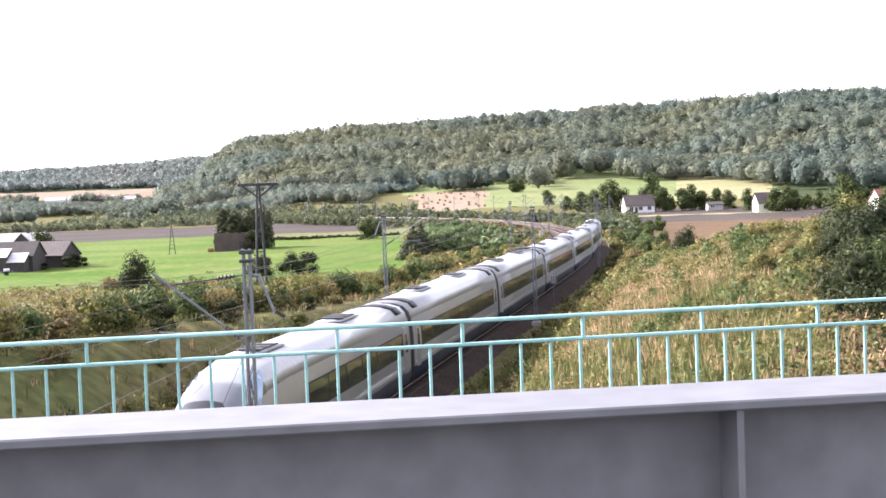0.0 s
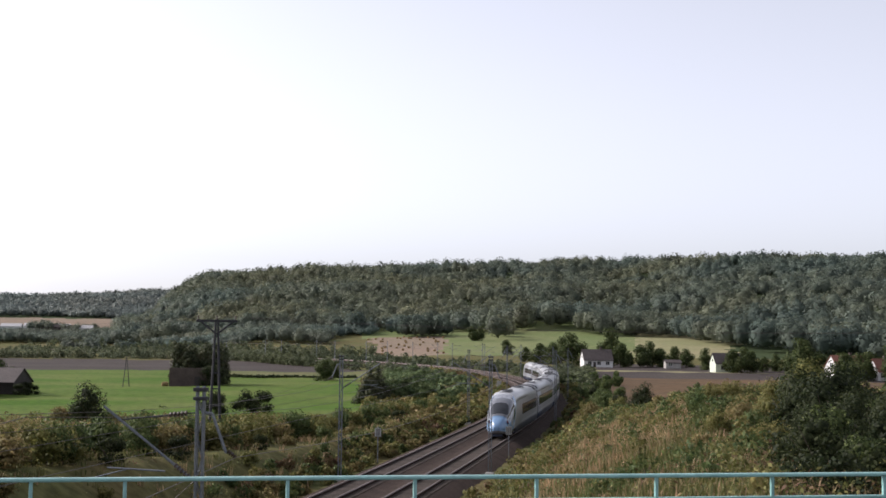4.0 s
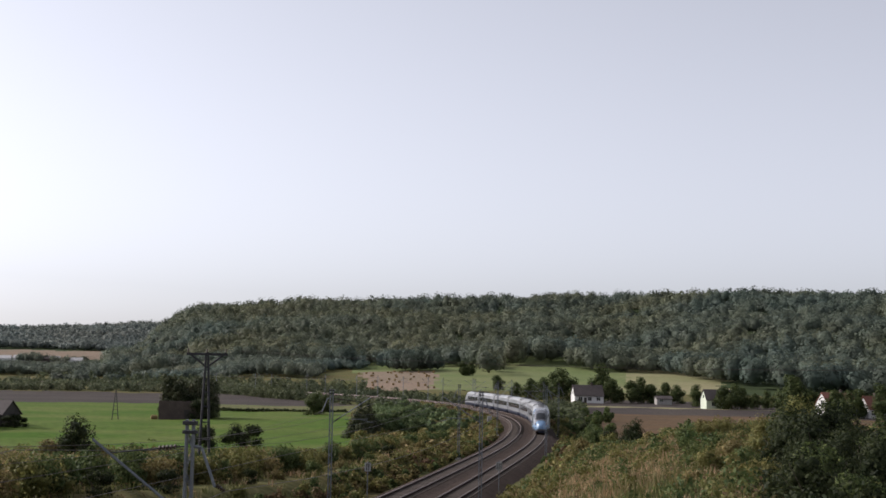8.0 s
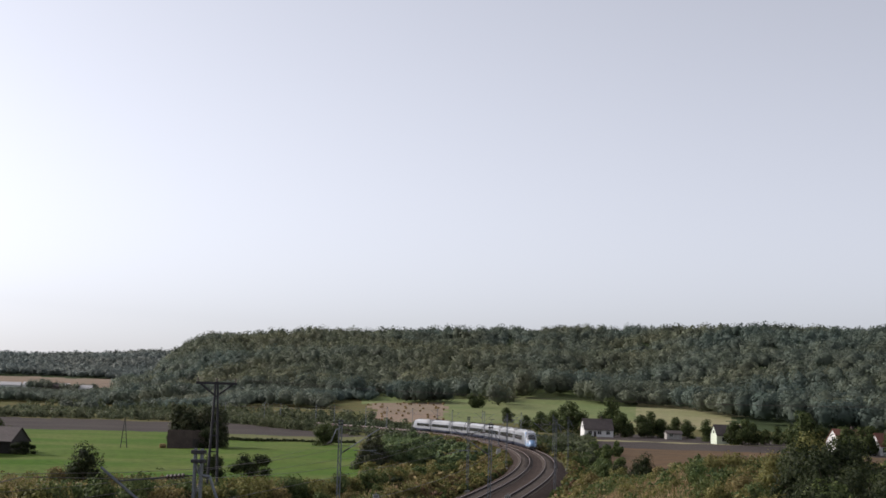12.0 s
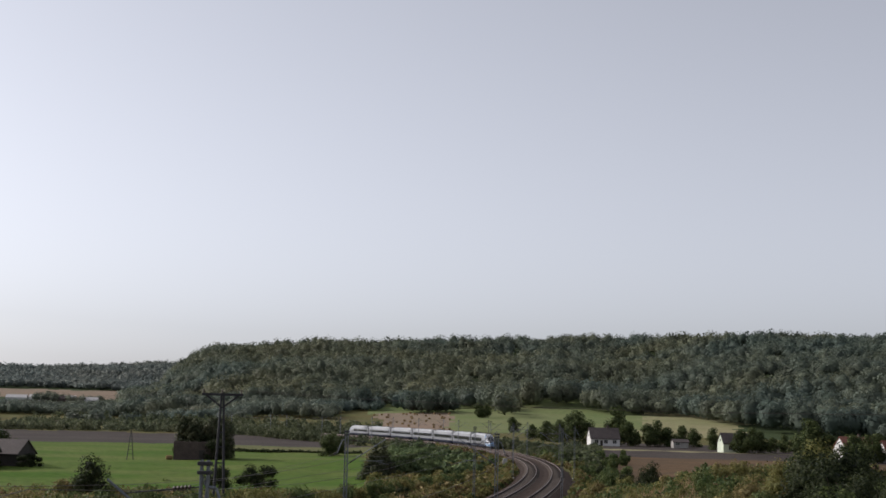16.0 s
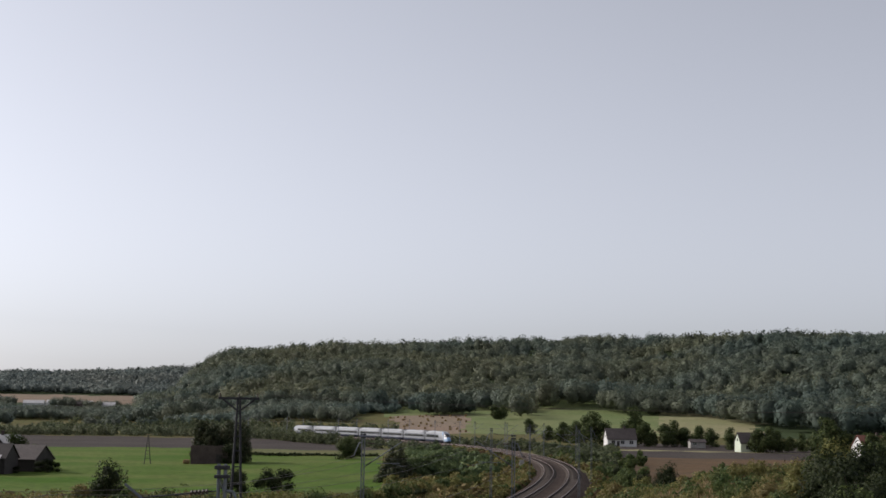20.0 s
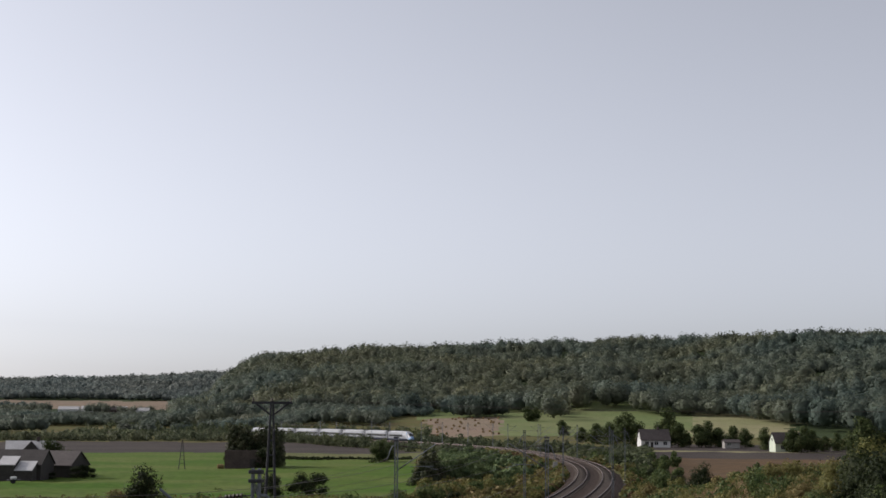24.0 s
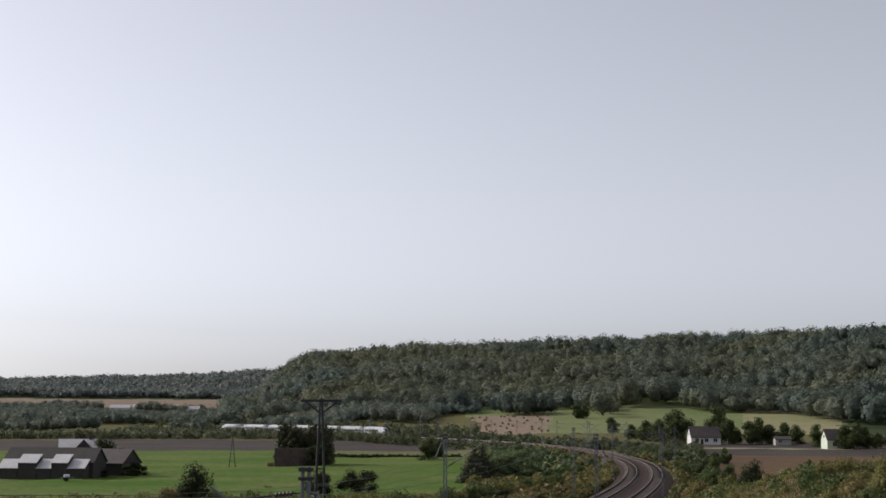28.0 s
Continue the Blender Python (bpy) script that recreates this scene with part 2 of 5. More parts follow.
def zone(x, y, dist):
    """Which cover the land has."""
    d = math.hypot(x, y)
    a = x / y if y > 1 else math.copysign(2, x)
    wob = noise.noise((x / 30, y / 30, 5.0)) * 0.012
    a2, d2 = a + wob, d * (1 + wob * 2)
    if dist < 4.4 and d < 1000:
        return 0                                  # beside the ballast
    if y < 2:
        return 1
    if d < 1000 and dist < 13:
        return 9
    if a2 < (-0.035 if d < 690 else -0.058):
        if d2 < 172:
            return 1
        if d2 < 480:
            if d2 > 422 and a2 > -0.168:
                return 10
            return 2 if a2 < -0.06 else 9
        if d2 < 655:
            return 3
        if -0.062 < a < -0.045 and 930 < d2 < 1080:
            return 6
        if 1690 < d2 < 2050 and a2 < -0.222:
            return 5
        return 8 if d2 > 1200 else 9
    if d2 < 150:
        return 1 if a2 > 0.02 else 9
    if d2 < 330:
        return 9 if a2 < 0.10 else 4
    if a > 0.085 and 478 < d < 482:
        return 7
    if a2 > 0.10 and d2 < 560:
        return 3 if d2 > 420 else 4
    if d2 < 700:
        return 9
    if a2 < -0.003 and d2 < 960:
        return 5
    if a2 < 0.13 and d2 < 1150:
        return 6
    if a2 < 0.2 and d2 < 1040:
        return 7
    return 8


def build_ground():
    rings = np.concatenate([np.arange(3, 30, 1.5), np.arange(30, 130, 0.9), np.arange(130, 300, 3.0), np.arange(300, 1000, 8), np.arange(1000, 2300, 18), np.linspace(2300, 4700, 30)])
    fine = np.radians(np.arange(-26, 26.01, 0.22))
    rest = np.radians(np.linspace(26, 334, 60))[1:-1]
    ang = np.concatenate([fine, rest])
    nr, na = len(rings), len(ang)
    R, A = np.meshgrid(rings, ang, indexing="ij")
    x, y = (R * np.sin(A)).ravel(), (R * np.cos(A)).ravel()
    z = height(x, y)
    vs = np.column_stack([x, y, z])
    vs = np.vstack([vs, [[0, 0, z[0]]]])
    i, j = np.meshgrid(np.arange(nr - 1), np.arange(na), indexing="ij")
    i, j = i.ravel(), j.ravel()
    k = (j + 1) % na
    quads = np.column_stack([i * na + j, i * na + k, (i + 1) * na + k, (i + 1) * na + j])[:, ::-1]
    me = quick(vs, quads, True)
    for m in (M_BALLAST, M_ROUGH, M_GREEN, M_PLOUGH, M_BROWN, M_STUBBLE, M_MEADOW, M_PALE, M_FLOOR, M_WASTE, M_BANK):
        me.materials.append(m)
    c = vs[quads].mean(1)
    dist = line_distance(c[:, 0], c[:, 1])
    me.polygons.foreach_set("material_index", np.array([zone(p[0], p[1], q) for p, q in zip(c, dist)], np.int32))
    me.update()
    return tagged(part("ground", me, None), "rolling farmland of rough grass, green fields and ploughed soil", "ground", kind="structure")


build_ground()


def ribbon(profile, offset, s0, s1, step):
    """A profile of (right, up) points drawn along the railway."""
    s = np.arange(s0, s1 + step / 2, step)
    n = len(profile)
    vs = np.empty((len(s), n, 3))
    for i, (o, h) in enumerate(profile):
        px, py, _ = on_line(s, offset + o)
        vs[:, i] = np.column_stack([px, py, np.full(len(s), h)])
    a, b = np.meshgrid(np.arange(len(s) - 1), np.arange(n - 1), indexing="ij")
    a, b = a.ravel(), b.ravel()
    quads = np.column_stack([a * n + b, a * n + b + 1, (a + 1) * n + b + 1, (a + 1) * n + b])
    return quick(vs.reshape(-1, 3), quads[:, ::-1])


def build_track(offset, name, label):
    tr = tagged(empty(name), label, "railway track", "the two tracks", "structure")
    for side in (-0.75, 0.75):
        r = part("rail", ribbon([(-0.036, -0.06), (-0.036, 0.0), (0.036, 0.0), (0.036, -0.06)], offset + side, -100, 900, 4), M_RAIL, tr, "polished steel running rail")
        part("rail_web", ribbon([(-0.075, -0.17), (-0.02, -0.13), (-0.02, -0.06), (0.02, -0.06), (0.02, -0.13), (0.075, -0.17)], offset + side, -100, 900, 4), M_RUST, r, "rusty rail web and foot")
    return tr


tracks = [build_track(0.0, "railway_track_1", "outbound main line on concrete sleepers in brown ballast"), build_track(-4.0, "railway_track_2", "second main line on concrete sleepers in brown ballast")]
tagged(part("ballast_bed", ribbon([(-7.6, -0.9), (-6.4, -0.78), (-5.6, -0.24), (-2.35, -0.24), (-2.0, -0.33), (-1.65, -0.24), (1.6, -0.24), (2.4, -0.78), (3.6, -0.9)], 0, -100, 900, 3), M_BALLAST), "brown crushed stone bed under both tracks", "ballast", kind="structure")


# ================= the bridge that one looks from =================
def build_bridge():
    deck = tagged(part("bridge_deck", boxes(((-30, -5, 6.55), (30, 7.6, 7.1)), bevel=0.03), M_ASPHALT), "road bridge deck over the railway cutting", "bridge", kind="structure")
    g = tagged(empty("plate_girder", Matrix.Translation((0, 2.29, 0)) @ Matrix.Rotation(radians(8.4), 4, "Z")), "grey painted steel plate girder beside the road", "girder", kind="structure")
    part("top_flange", boxes(((-12, 0, 8.335), (12, 0.235, 8.352)), bevel=0.003), M_GIRDER, g)
    part("web", boxes(((-12, 0.11, 7.1), (12, 0.123, 8.335))), M_GIRDER, g)
    for k in range(-5, 6):
        x = 0.41 + 1.55 * k
        part("stiffener", boxes(((x - 0.006, 0.012, 7.1), (x + 0.006, 0.11, 8.335))), M_GIRDER, g)
    return deck, g


build_bridge()
RAIL_Y, RAIL_TOP = 5.92, 8.185


def shared(name, bm):
    me = bpy.data.meshes.new(name)
    bm.to_mesh(me)
    bm.free()
    return me


def build_railing():
    r = tagged(empty("railing", Matrix.Translation((0, RAIL_Y, 0)) @ Matrix.Rotation(radians(11.7), 4, "Z")), "teal painted steel railing along the bridge walkway", "railing", kind="structure")
    part("top_rail", boxes(((-9, -0.02, RAIL_TOP - 0.015), (9, 0.02, RAIL_TOP)), bevel=0.005), M_TEAL, r)
    part("second_rail", boxes(((-9, -0.014, RAIL_TOP - 0.113), (9, 0.014, RAIL_TOP - 0.099)), bevel=0.004), M_TEAL, r)
    part("bottom_rail", boxes(((-9, -0.014, 7.2), (9, 0.014, 7.22)), bevel=0.004), M_TEAL, r)
    bal = shared("baluster", boxes(((-0.006, -0.006, 7.22), (0.006, 0.006, RAIL_TOP - 0.113)), bevel=0.002))
    for i in range(-64, 65):
        part("baluster", bal, M_TEAL, r).location = (-0.022 + i * 0.1292, 0, 0)
    sp = shared("spacer", boxes(((-0.007, -0.009, RAIL_TOP - 0.099), (0.007, 0.009, RAIL_TOP - 0.015)), bevel=0.002))
    for x in [-1.67, -1.31, -0.665, -0.14] + [0.38 + 0.53 * i for i in range(12)] + [-2.2 - 0.53 * i for i in range(10)]:
        part("spacer", sp, M_TEAL, r).location = (x, 0, 0)


build_railing()


# ================= the train =================
M_WHITE = mat("white_train_paint", (0.34, 0.345, 0.355), 0.42, 0.0, 0.08, 2, 8, 0, None, 0, 0, 0.25, 0.5)
M_SILVER = mat("silver_train_paint", (0.26, 0.268, 0.285), 0.34, 0.2, 0.06, 3, 8, 0, None, 0, 0, 0.4, 0.5)
M_NAVY = mat("navy_train_paint", (0.03, 0.036, 0.06), 0.4, 0, 0.15, 1, 8)
M_SKYBLUE = mat("light_blue_train_paint", (0.16, 0.27, 0.43), 0.25, 0, 0.06, 2, 8, 0, None, 0, 0, 0.5, 0.5)
M_MASK = mat("grey_cab_mask", (0.16, 0.165, 0.18), 0.2, 0.2, 0.06, 2, 8, 0, None, 0, 0, 0.5, 0.5)
M_GLASS = mat("dark_train_glass", (0.02, 0.022, 0.025), 0.1, 0, 0.1, 2, 4, 0, None, 0, 0, 0.2, 0.5)
M_ROOFBOX = mat("dark_roof_grille", (0.035, 0.035, 0.04), 0.6, 0.2, 0.2)
M_ROOFGREY = mat("grey_roof_unit", (0.45, 0.46, 0.48), 0.4, 0.1, 0.1)
M_RUBBER = mat("black_rubber", (0.015, 0.015, 0.016), 0.7, 0, 0.2)
M_REDLAMP = mat("red_lamp_glass", (0.75, 0.10, 0.08), 0.2, 0, 0.05)

SIDE = [(0.0, 0.28), (1.10, 0.28), (1.30, 0.42), (1.385, 0.70), (1.41, 1.02), (1.415, 1.45), (1.415, 1.95), (1.40, 2.45), (1.365, 2.85), (1.31, 3.2), (1.2, 3.53), (0.96, 3.79), (0.5, 3.92), (0.0, 3.96)]
# metres behind the tip: width, floor, roof
NOSE = [(0.0, 0.13, 0.64, 1.14), (0.12, 0.30, 0.52, 1.34), (0.4, 0.47, 0.42, 1.56), (0.85, 0.62, 0.34, 1.84), (1.3, 0.72, 0.30, 2.12), (2.0, 0.83, 0.28, 2.62), (2.7, 0.905, 0.28, 3.06),
        (3.6, 0.96, 0.28, 3.46), (4.8, 0.99, 0.28, 3.80), (6.8, 1.0, 0.28, 4.0)]


def section(u):
    """The outline of a car u metres behind its nose's tip (None: the full body)."""
    if u is None or u >= 6.8:
        return [(x, z) for x, z in SIDE]
    w, f, r = (float(np.interp(u, [n[0] for n in NOSE], [n[i] for n in NOSE])) for i in (1, 2, 3))
    k = 0.30 * (1 - u / 6.8)
    return [(x * w * (1 - k * ((z - 0.28) / 3.72) ** 2), f + (z - 0.28) / 3.72 * (r - f)) for x, z in SIDE]


def loft(stations, lo, hi, out=0.0, close=True, both=True):
    """Skin over outline points lo..hi through (y, u) stations; both: on both sides of the car."""
    rows = []
    for y, u in stations:
        pts = [(x + out * (1 if x > 0 else 0), z + (out if z > 3.4 else 0)) for x, z in section(u)[lo:hi + 1]]
        full = [(-x, z) for x, z in pts[::-1]] + pts if both else pts
        rows.append([(x, y, z) for x, z in full])
    n = len(rows[0])
    vs = [p for r in rows for p in r]
    fs = [(i * n + j, i * n + j + 1, (i + 1) * n + j + 1, (i + 1) * n + j) for i in range(len(rows) - 1) for j in range(n - 1) if both is False or j != n // 2 - 1 or lo == 0 or hi == len(SIDE) - 1]
    if close:
        fs += [tuple(range(n)), tuple((len(rows) - 1) * n + k for k in range(n))[::-1]]
    me = raw(vs, fs)
    bm = bmesh.new()
    bm.from_mesh(me)
    bmesh.ops.remove_doubles(bm, verts=bm.verts, dist=0.002)
    bmesh.ops.recalc_face_normals(bm, faces=bm.faces)
    for f in bm.faces:
        f.smooth = True
    return bm


def side_panel(y0, y1, z0, z1, side, out=0.012, cut=0.0):
    """A pane set on the car's flank; it follows the flank's curve."""
    zs = np.linspace(z0, z1, 4)
    px, pz = [p[0] for p in SIDE], [p[1] for p in SIDE]
    vs, fs = [], []
    for y in (y0, y1):
        for z in zs:
            vs.append((side * (np.interp(z, pz[1:], px[1:]) + out), y + (cut if z == zs[-1] else 0), z))
    for y in (y0, y1):
        for z in zs:
            vs.append((side * (np.interp(z, pz[1:], px[1:]) - 0.05), y, z))
    for i in range(3):
        fs.append((i, i + 1, 4 + i + 1, 4 + i))
        fs += [(i, i + 1, 8 + i + 1, 8 + i), (4 + i, 4 + i + 1, 12 + i + 1, 12 + i)]
    fs += [(0, 4, 12, 8), (3, 7, 15, 11)]
    bm = bmesh.new()
    bm.from_mesh(raw(vs, fs))
    bmesh.ops.recalc_face_normals(bm, faces=bm.faces)
    return bm


def flank_strip(side, rows, at, out):
    """A strip on the nose's flank: rows of (outline point, from, to) in metres behind the tip."""
    vs, n = [], 5
    for j, u0, u1 in rows:
        for u in np.linspace(u0, u1, n):
            x, z = section(float(u))[j]
            vs.append((side * (x + out), at(float(u)), z + (out if j > 9 else 0)))
    fs = [(i * n + k, i * n + k + 1, (i + 1) * n + k + 1, (i + 1) * n + k) for i in range(len(rows) - 1) for k in range(n - 1)]
    bm = bmesh.new()
    bm.from_mesh(raw(vs, fs, True))
    bmesh.ops.recalc_face_normals(bm, faces=bm.faces)
    return bm


def bogie_mesh():
    bm = bmesh.new()
    box(bm, (-1.15, -1.6, 0.42), (-0.95, 1.6, 0.68), 0.04)
    box(bm, (0.95, -1.6, 0.42), (1.15, 1.6, 0.68), 0.04)
    box(bm, (-1.0, -0.3, 0.4), (1.0, 0.3, 0.7), 0.04)
    for y in (-1.35, 1.35):
        for x in (-0.72, 0.72):
            tube(bm, (x - 0.07, y, 0.445), (x + 0.07, y, 0.445), 0.445, n=18)
        tube(bm, (-0.9, y, 0.445), (0.9, y, 0.445), 0.08)
    return bm


def build_car(name, length, nose, label, pantograph=False, clear=False):
    """A car whose middle is the origin; nose: -1 or 1, the end that is pointed, 0 for none."""
    car = tagged(empty(name), label, "train car", "cars of the train")
    h = length / 2 - 0.52
    ys = list(np.linspace(-h, h, 5))
    if nose:
        tip = nose * (length / 2)
        st = [(tip - nose * u, u) for u in [n[0] for n in NOSE]] + [(tip - nose * 14, None), (-nose * h, None)]
    else:
        st = [(y, None) for y in ys]
    part("body", loft(st, 4, 9), M_SILVER, car, "silver-grey painted flank")
    part("roof", loft([p for p in st if p[1] is None or p[1] > 2.5], 9, 13), M_WHITE, car, "white painted roof")
    if nose:
        part("cab_dome", loft([p for p in st if p[1] is not None and p[1] < 5.0], 9, 13, 0.012), M_MASK, car, "dark silver dome round the windscreen")
    part("skirt", loft([p for p in st if p[1] is None or p[1] > 2.5], 0, 4), M_NAVY, car, "dark navy lower skirt")
    if nose:
        part("nose_skirt", loft([p for p in st if p[1] is not None and p[1] < 3.0], 0, 4), M_MASK, car, "grey apron under the nose")
    lim0, lim1 = -h + 1.7, h - 1.7
    if nose:
        lim0, lim1 = (lim0 + 6.5, lim1) if nose < 0 else (lim0, lim1 - 6.5)
    span = lim1 - lim0
    n = max(3, int(round(span / 2.45)))
    w = span / n
    for side in (-1, 1):
        part("window_band", side_panel(lim0 - 0.15, lim1 + 0.15, 1.78, 2.74, side, 0.008), M_RUBBER, car, "black band behind the windows")
        for i in range(n):
            part("window", side_panel(lim0 + i * w + 0.09, lim0 + (i + 1) * w - 0.09, 1.84, 2.68, side, 0.016), M_GLASS, car, "dark tinted window pane")
        part("stripe", side_panel(-h + 0.1 + (7.0 if nose < 0 else 0), h - 0.1 - (7.0 if nose > 0 else 0), 1.16, 1.28, side, 0.006), M_WHITE, car, "thin white stripe")
        for y in ((-h + 0.85,) if nose > 0 else (h - 0.85,) if nose < 0 else (-h + 0.85, h - 0.85)):
            part("door", side_panel(y - 0.42, y + 0.42, 0.95, 2.95, side, 0.014), M_SILVER, car, "silver plug door")
            part("door_window", side_panel(y - 0.22, y + 0.22, 1.85, 2.65, side, 0.02), M_GLASS, car)
    bog = bpy.data.meshes.new("bogie")
    bm = bogie_mesh()
    bm.to_mesh(bog)
    bm.free()
    for y in (-9.4, 9.4):
        part("bogie", bog, M_DARKSTEEL, car, "black bogie with four wheels").location = (0, y, 0)
    # roof furniture
    y_units = (-h + 1.3, h - 1.3) if not nose else ((h - 1.3,) if nose < 0 else (-h + 1.3,))
    for y in y_units:
        part("roof_grille", loft([(y - 0.55, None), (y + 0.55, None)], 10, 13, 0.03), M_ROOFBOX, car, "dark air intake across the roof")
    for y in (-h * 0.42, h * 0.42):
        base = part("cooling_unit", loft([(y - 1.6, None), (y - 1.4, None), (y + 1.4, None), (y + 1.6, None)], 12, 13, 0.05), M_ROOFGREY, car, "grey roof cooling unit")
        for k in (-0.7, 0.0, 0.7):
            part("fan_grille", boxes(((-0.45, y + k - 0.22, 4.02), (0.45, y + k + 0.22, 4.075)), bevel=0.015), M_ROOFBOX, base, "dark fan grille")
    if pantograph:
        p = part("pantograph_base", boxes(((-0.6, h * 0.75 - 1.0, 4.08), (0.6, h * 0.75 + 1.0, 4.2)), bevel=0.03), M_DARKSTEEL, car)
        y = h * 0.75
        part("pantograph_arm", tubes(((0, y - 0.9, 4.2), (0, y + 0.9, 4.75), 0.05), ((0, y + 0.9, 4.75), (0, y - 0.3, 5.4), 0.04), ((-0.75, y - 0.3, 5.42), (0.75, y - 0.3, 5.42), 0.04)), M_DARKSTEEL, p)
    for e in (-1, 1):
        if e == nose:
            continue
        part("gangway", loft([(e * h, None), (e * (h + 0.515), None)], 1, 13, -0.05), M_RUBBER, car, "black rubber gangway bellows")
    if nose:
        def at(u):
            return tip - nose * u
        # the pointed end: blue front, windscreen, lamps
        part("nose_hood", loft([(at(u) + nose * 0.012, u) for u in (0.0, 0.12, 0.4, 0.85, 1.15)], 5, 13, 0.012), M_SKYBLUE, car, "light blue nose hood")
        for sx in (-1, 1):
            rows = [[(sx * (x + 0.012), at(u), z) for x, z in section(u)[5:9]] for u in (1.1, 1.3, 1.5, 1.7, 1.9)]
            n2 = len(rows[0])
            bm = bmesh.new()
            bm.from_mesh(raw([p for r in rows for p in r], [(i * n2 + j, i * n2 + j + 1, (i + 1) * n2 + j + 1, (i + 1) * n2 + j) for i in range(4) for j in range(n2 - 1 - (i > 1) - (i > 2))], True))
            part("nose_cheek", bm, M_SKYBLUE, car, "light blue nose cheek")
        part("bumper_lip", loft([(at(u) + nose * 0.03, u) for u in (0.0, 0.12, 0.4, 0.85, 1.3)], 4, 5, 0.03), M_SKYBLUE, car, "blue lip above the skirt")

        def shell(us, wide, out):
            """A curved pane over the nose with rounded corners."""
            rows, n = [], len(us)
            for i, u in enumerate(us):
                sec = section(u)
                pz, px = [p[1] for p in sec], [p[0] for p in sec]
                k = i / (n - 1)
                half = wide * (1 - 0.12 * k) * (1 - 0.28 * abs(2 * k - 1) ** 4)
                rows.append([(x, at(u - out), np.interp(abs(x), px[::-1][:7], pz[::-1][:7]) + out) for x in np.linspace(-half, half, 11)])
            sk = bmesh.new()
            sk.from_mesh(raw([p for r in rows for p in r], [(i * 11 + j, i * 11 + j + 1, (i + 1) * 11 + j + 1, (i + 1) * 11 + j) for i in range(n - 1) for j in range(10)], True))
            bmesh.ops.recalc_face_normals(sk, faces=sk.faces)
            return sk
        mask = part("cab_mask", shell(list(np.linspace(1.12, 3.3, 10)), 1.06, 0.022), M_MASK, car, "glossy grey mask round the windscreen")
        part("windscreen", shell(list(np.linspace(1.38, 2.75, 9)), 0.84, 0.04), M_GLASS, mask, "dark curved windscreen")
        part("wiper", tubes(((0.05, at(1.4), 2.36), (0.5, at(1.9), 2.7), 0.02)), M_RUBBER, mask)
        part("coupler_hatch", boxes(((-0.32, at(0.02) - 0.03, 0.72), (0.32, at(0.02) + 0.03, 1.05)), bevel=0.03), M_SKYBLUE, car)
        part("snow_plough", boxes(((-0.45, min(at(0.5), at(0.9)), 0.16), (0.45, max(at(0.5), at(0.9)), 0.5)), bevel=0.06), M_NAVY, car)
        for sx in (-1, 1):
            sec = section(1.05)
            x = sx * float(np.interp(1.42, [q[1] for q in sec[1:]], [q[0] for q in sec[1:]]))
            turn = Matrix.Translation((x * 0.985, at(1.05), 1.42)) @ Matrix.Rotation(sx * nose * radians(-24), 4, "Z")
            bm = bmesh.new()
            bmesh.ops.create_uvsphere(bm, u_segments=14, v_segments=8, radius=1, matrix=turn @ Matrix.Diagonal((0.045, 0.33, 0.17, 1)))
            lampob = part("lamp_housing", bm, M_GLASS, car, "dark lamp housing")
            bm = bmesh.new()
            bmesh.ops.create_uvsphere(bm, u_segments=12, v_segments=8, radius=1, matrix=turn @ Matrix.Diagonal((0.06, 0.21, 0.13, 1)))
            part("tail_lamp", bm, M_REDLAMP, lampob, "red tail lamp")
            part("swoosh", flank_strip(sx, [(j, 1.45 + (j - 4) * 0.42, 2.35 + (j - 4) * 0.40) for j in range(4, 12)], at, 0.016), M_SKYBLUE, car, "light blue band sweeping up behind the cab")
            part("cab_window", flank_strip(sx, [(6, 2.55, 2.7), (7, 2.7, 3.3), (8, 3.0, 3.75), (9, 3.5, 3.9)], at, 0.026), M_GLASS, car, "dark pointed cab side window")
    return car


LENGTHS = [26.2, 27.0, 27.0, 27.0, 27.0, 27.0, 26.2]
cars = []
first = None
for i, L in enumerate(LENGTHS):
    if i == 0:
        cars.append(build_car("train_car", L, -1, "white and silver express train end car with light blue nose"))
    elif i == 6:
        cars.append(build_car("train_car", L, 1, "white and silver express train leading car with light blue nose"))
    elif i in (2, 5):
        cars.append(build_car("train_car", L, 0, "white and silver express train car with roof pantograph", True))
    elif first is None:
        first = build_car("train_car", L, 0, "white and silver express train middle car with tinted windows")
        cars.append(first)
    else:
        cars.append(copy_thing(first, Matrix()))


def tail_at(t):
    """Metres along the line of the train's rear tip at t seconds."""
    return 14.06 + 23.4727 * t - 0.106873 * t ** 2 + 0.00183991 * t ** 3 + 3.0 * math.exp(-t / 1.3) + 0.5 * math.exp(-((t - 1) / 0.6) ** 2)


def car_pose(i, t):
    mid = tail_at(t) + sum(LENGTHS[:i]) + LENGTHS[i] / 2
    x0, y0, _ = on_line(mid - 9.4)
    x1, y1, _ = on_line(mid + 9.4)
    return pose((x0 + x1) / 2, (y0 + y1) / 2, 0, 0, 0, math.degrees(math.atan2(-(x1 - x0), y1 - y0)))


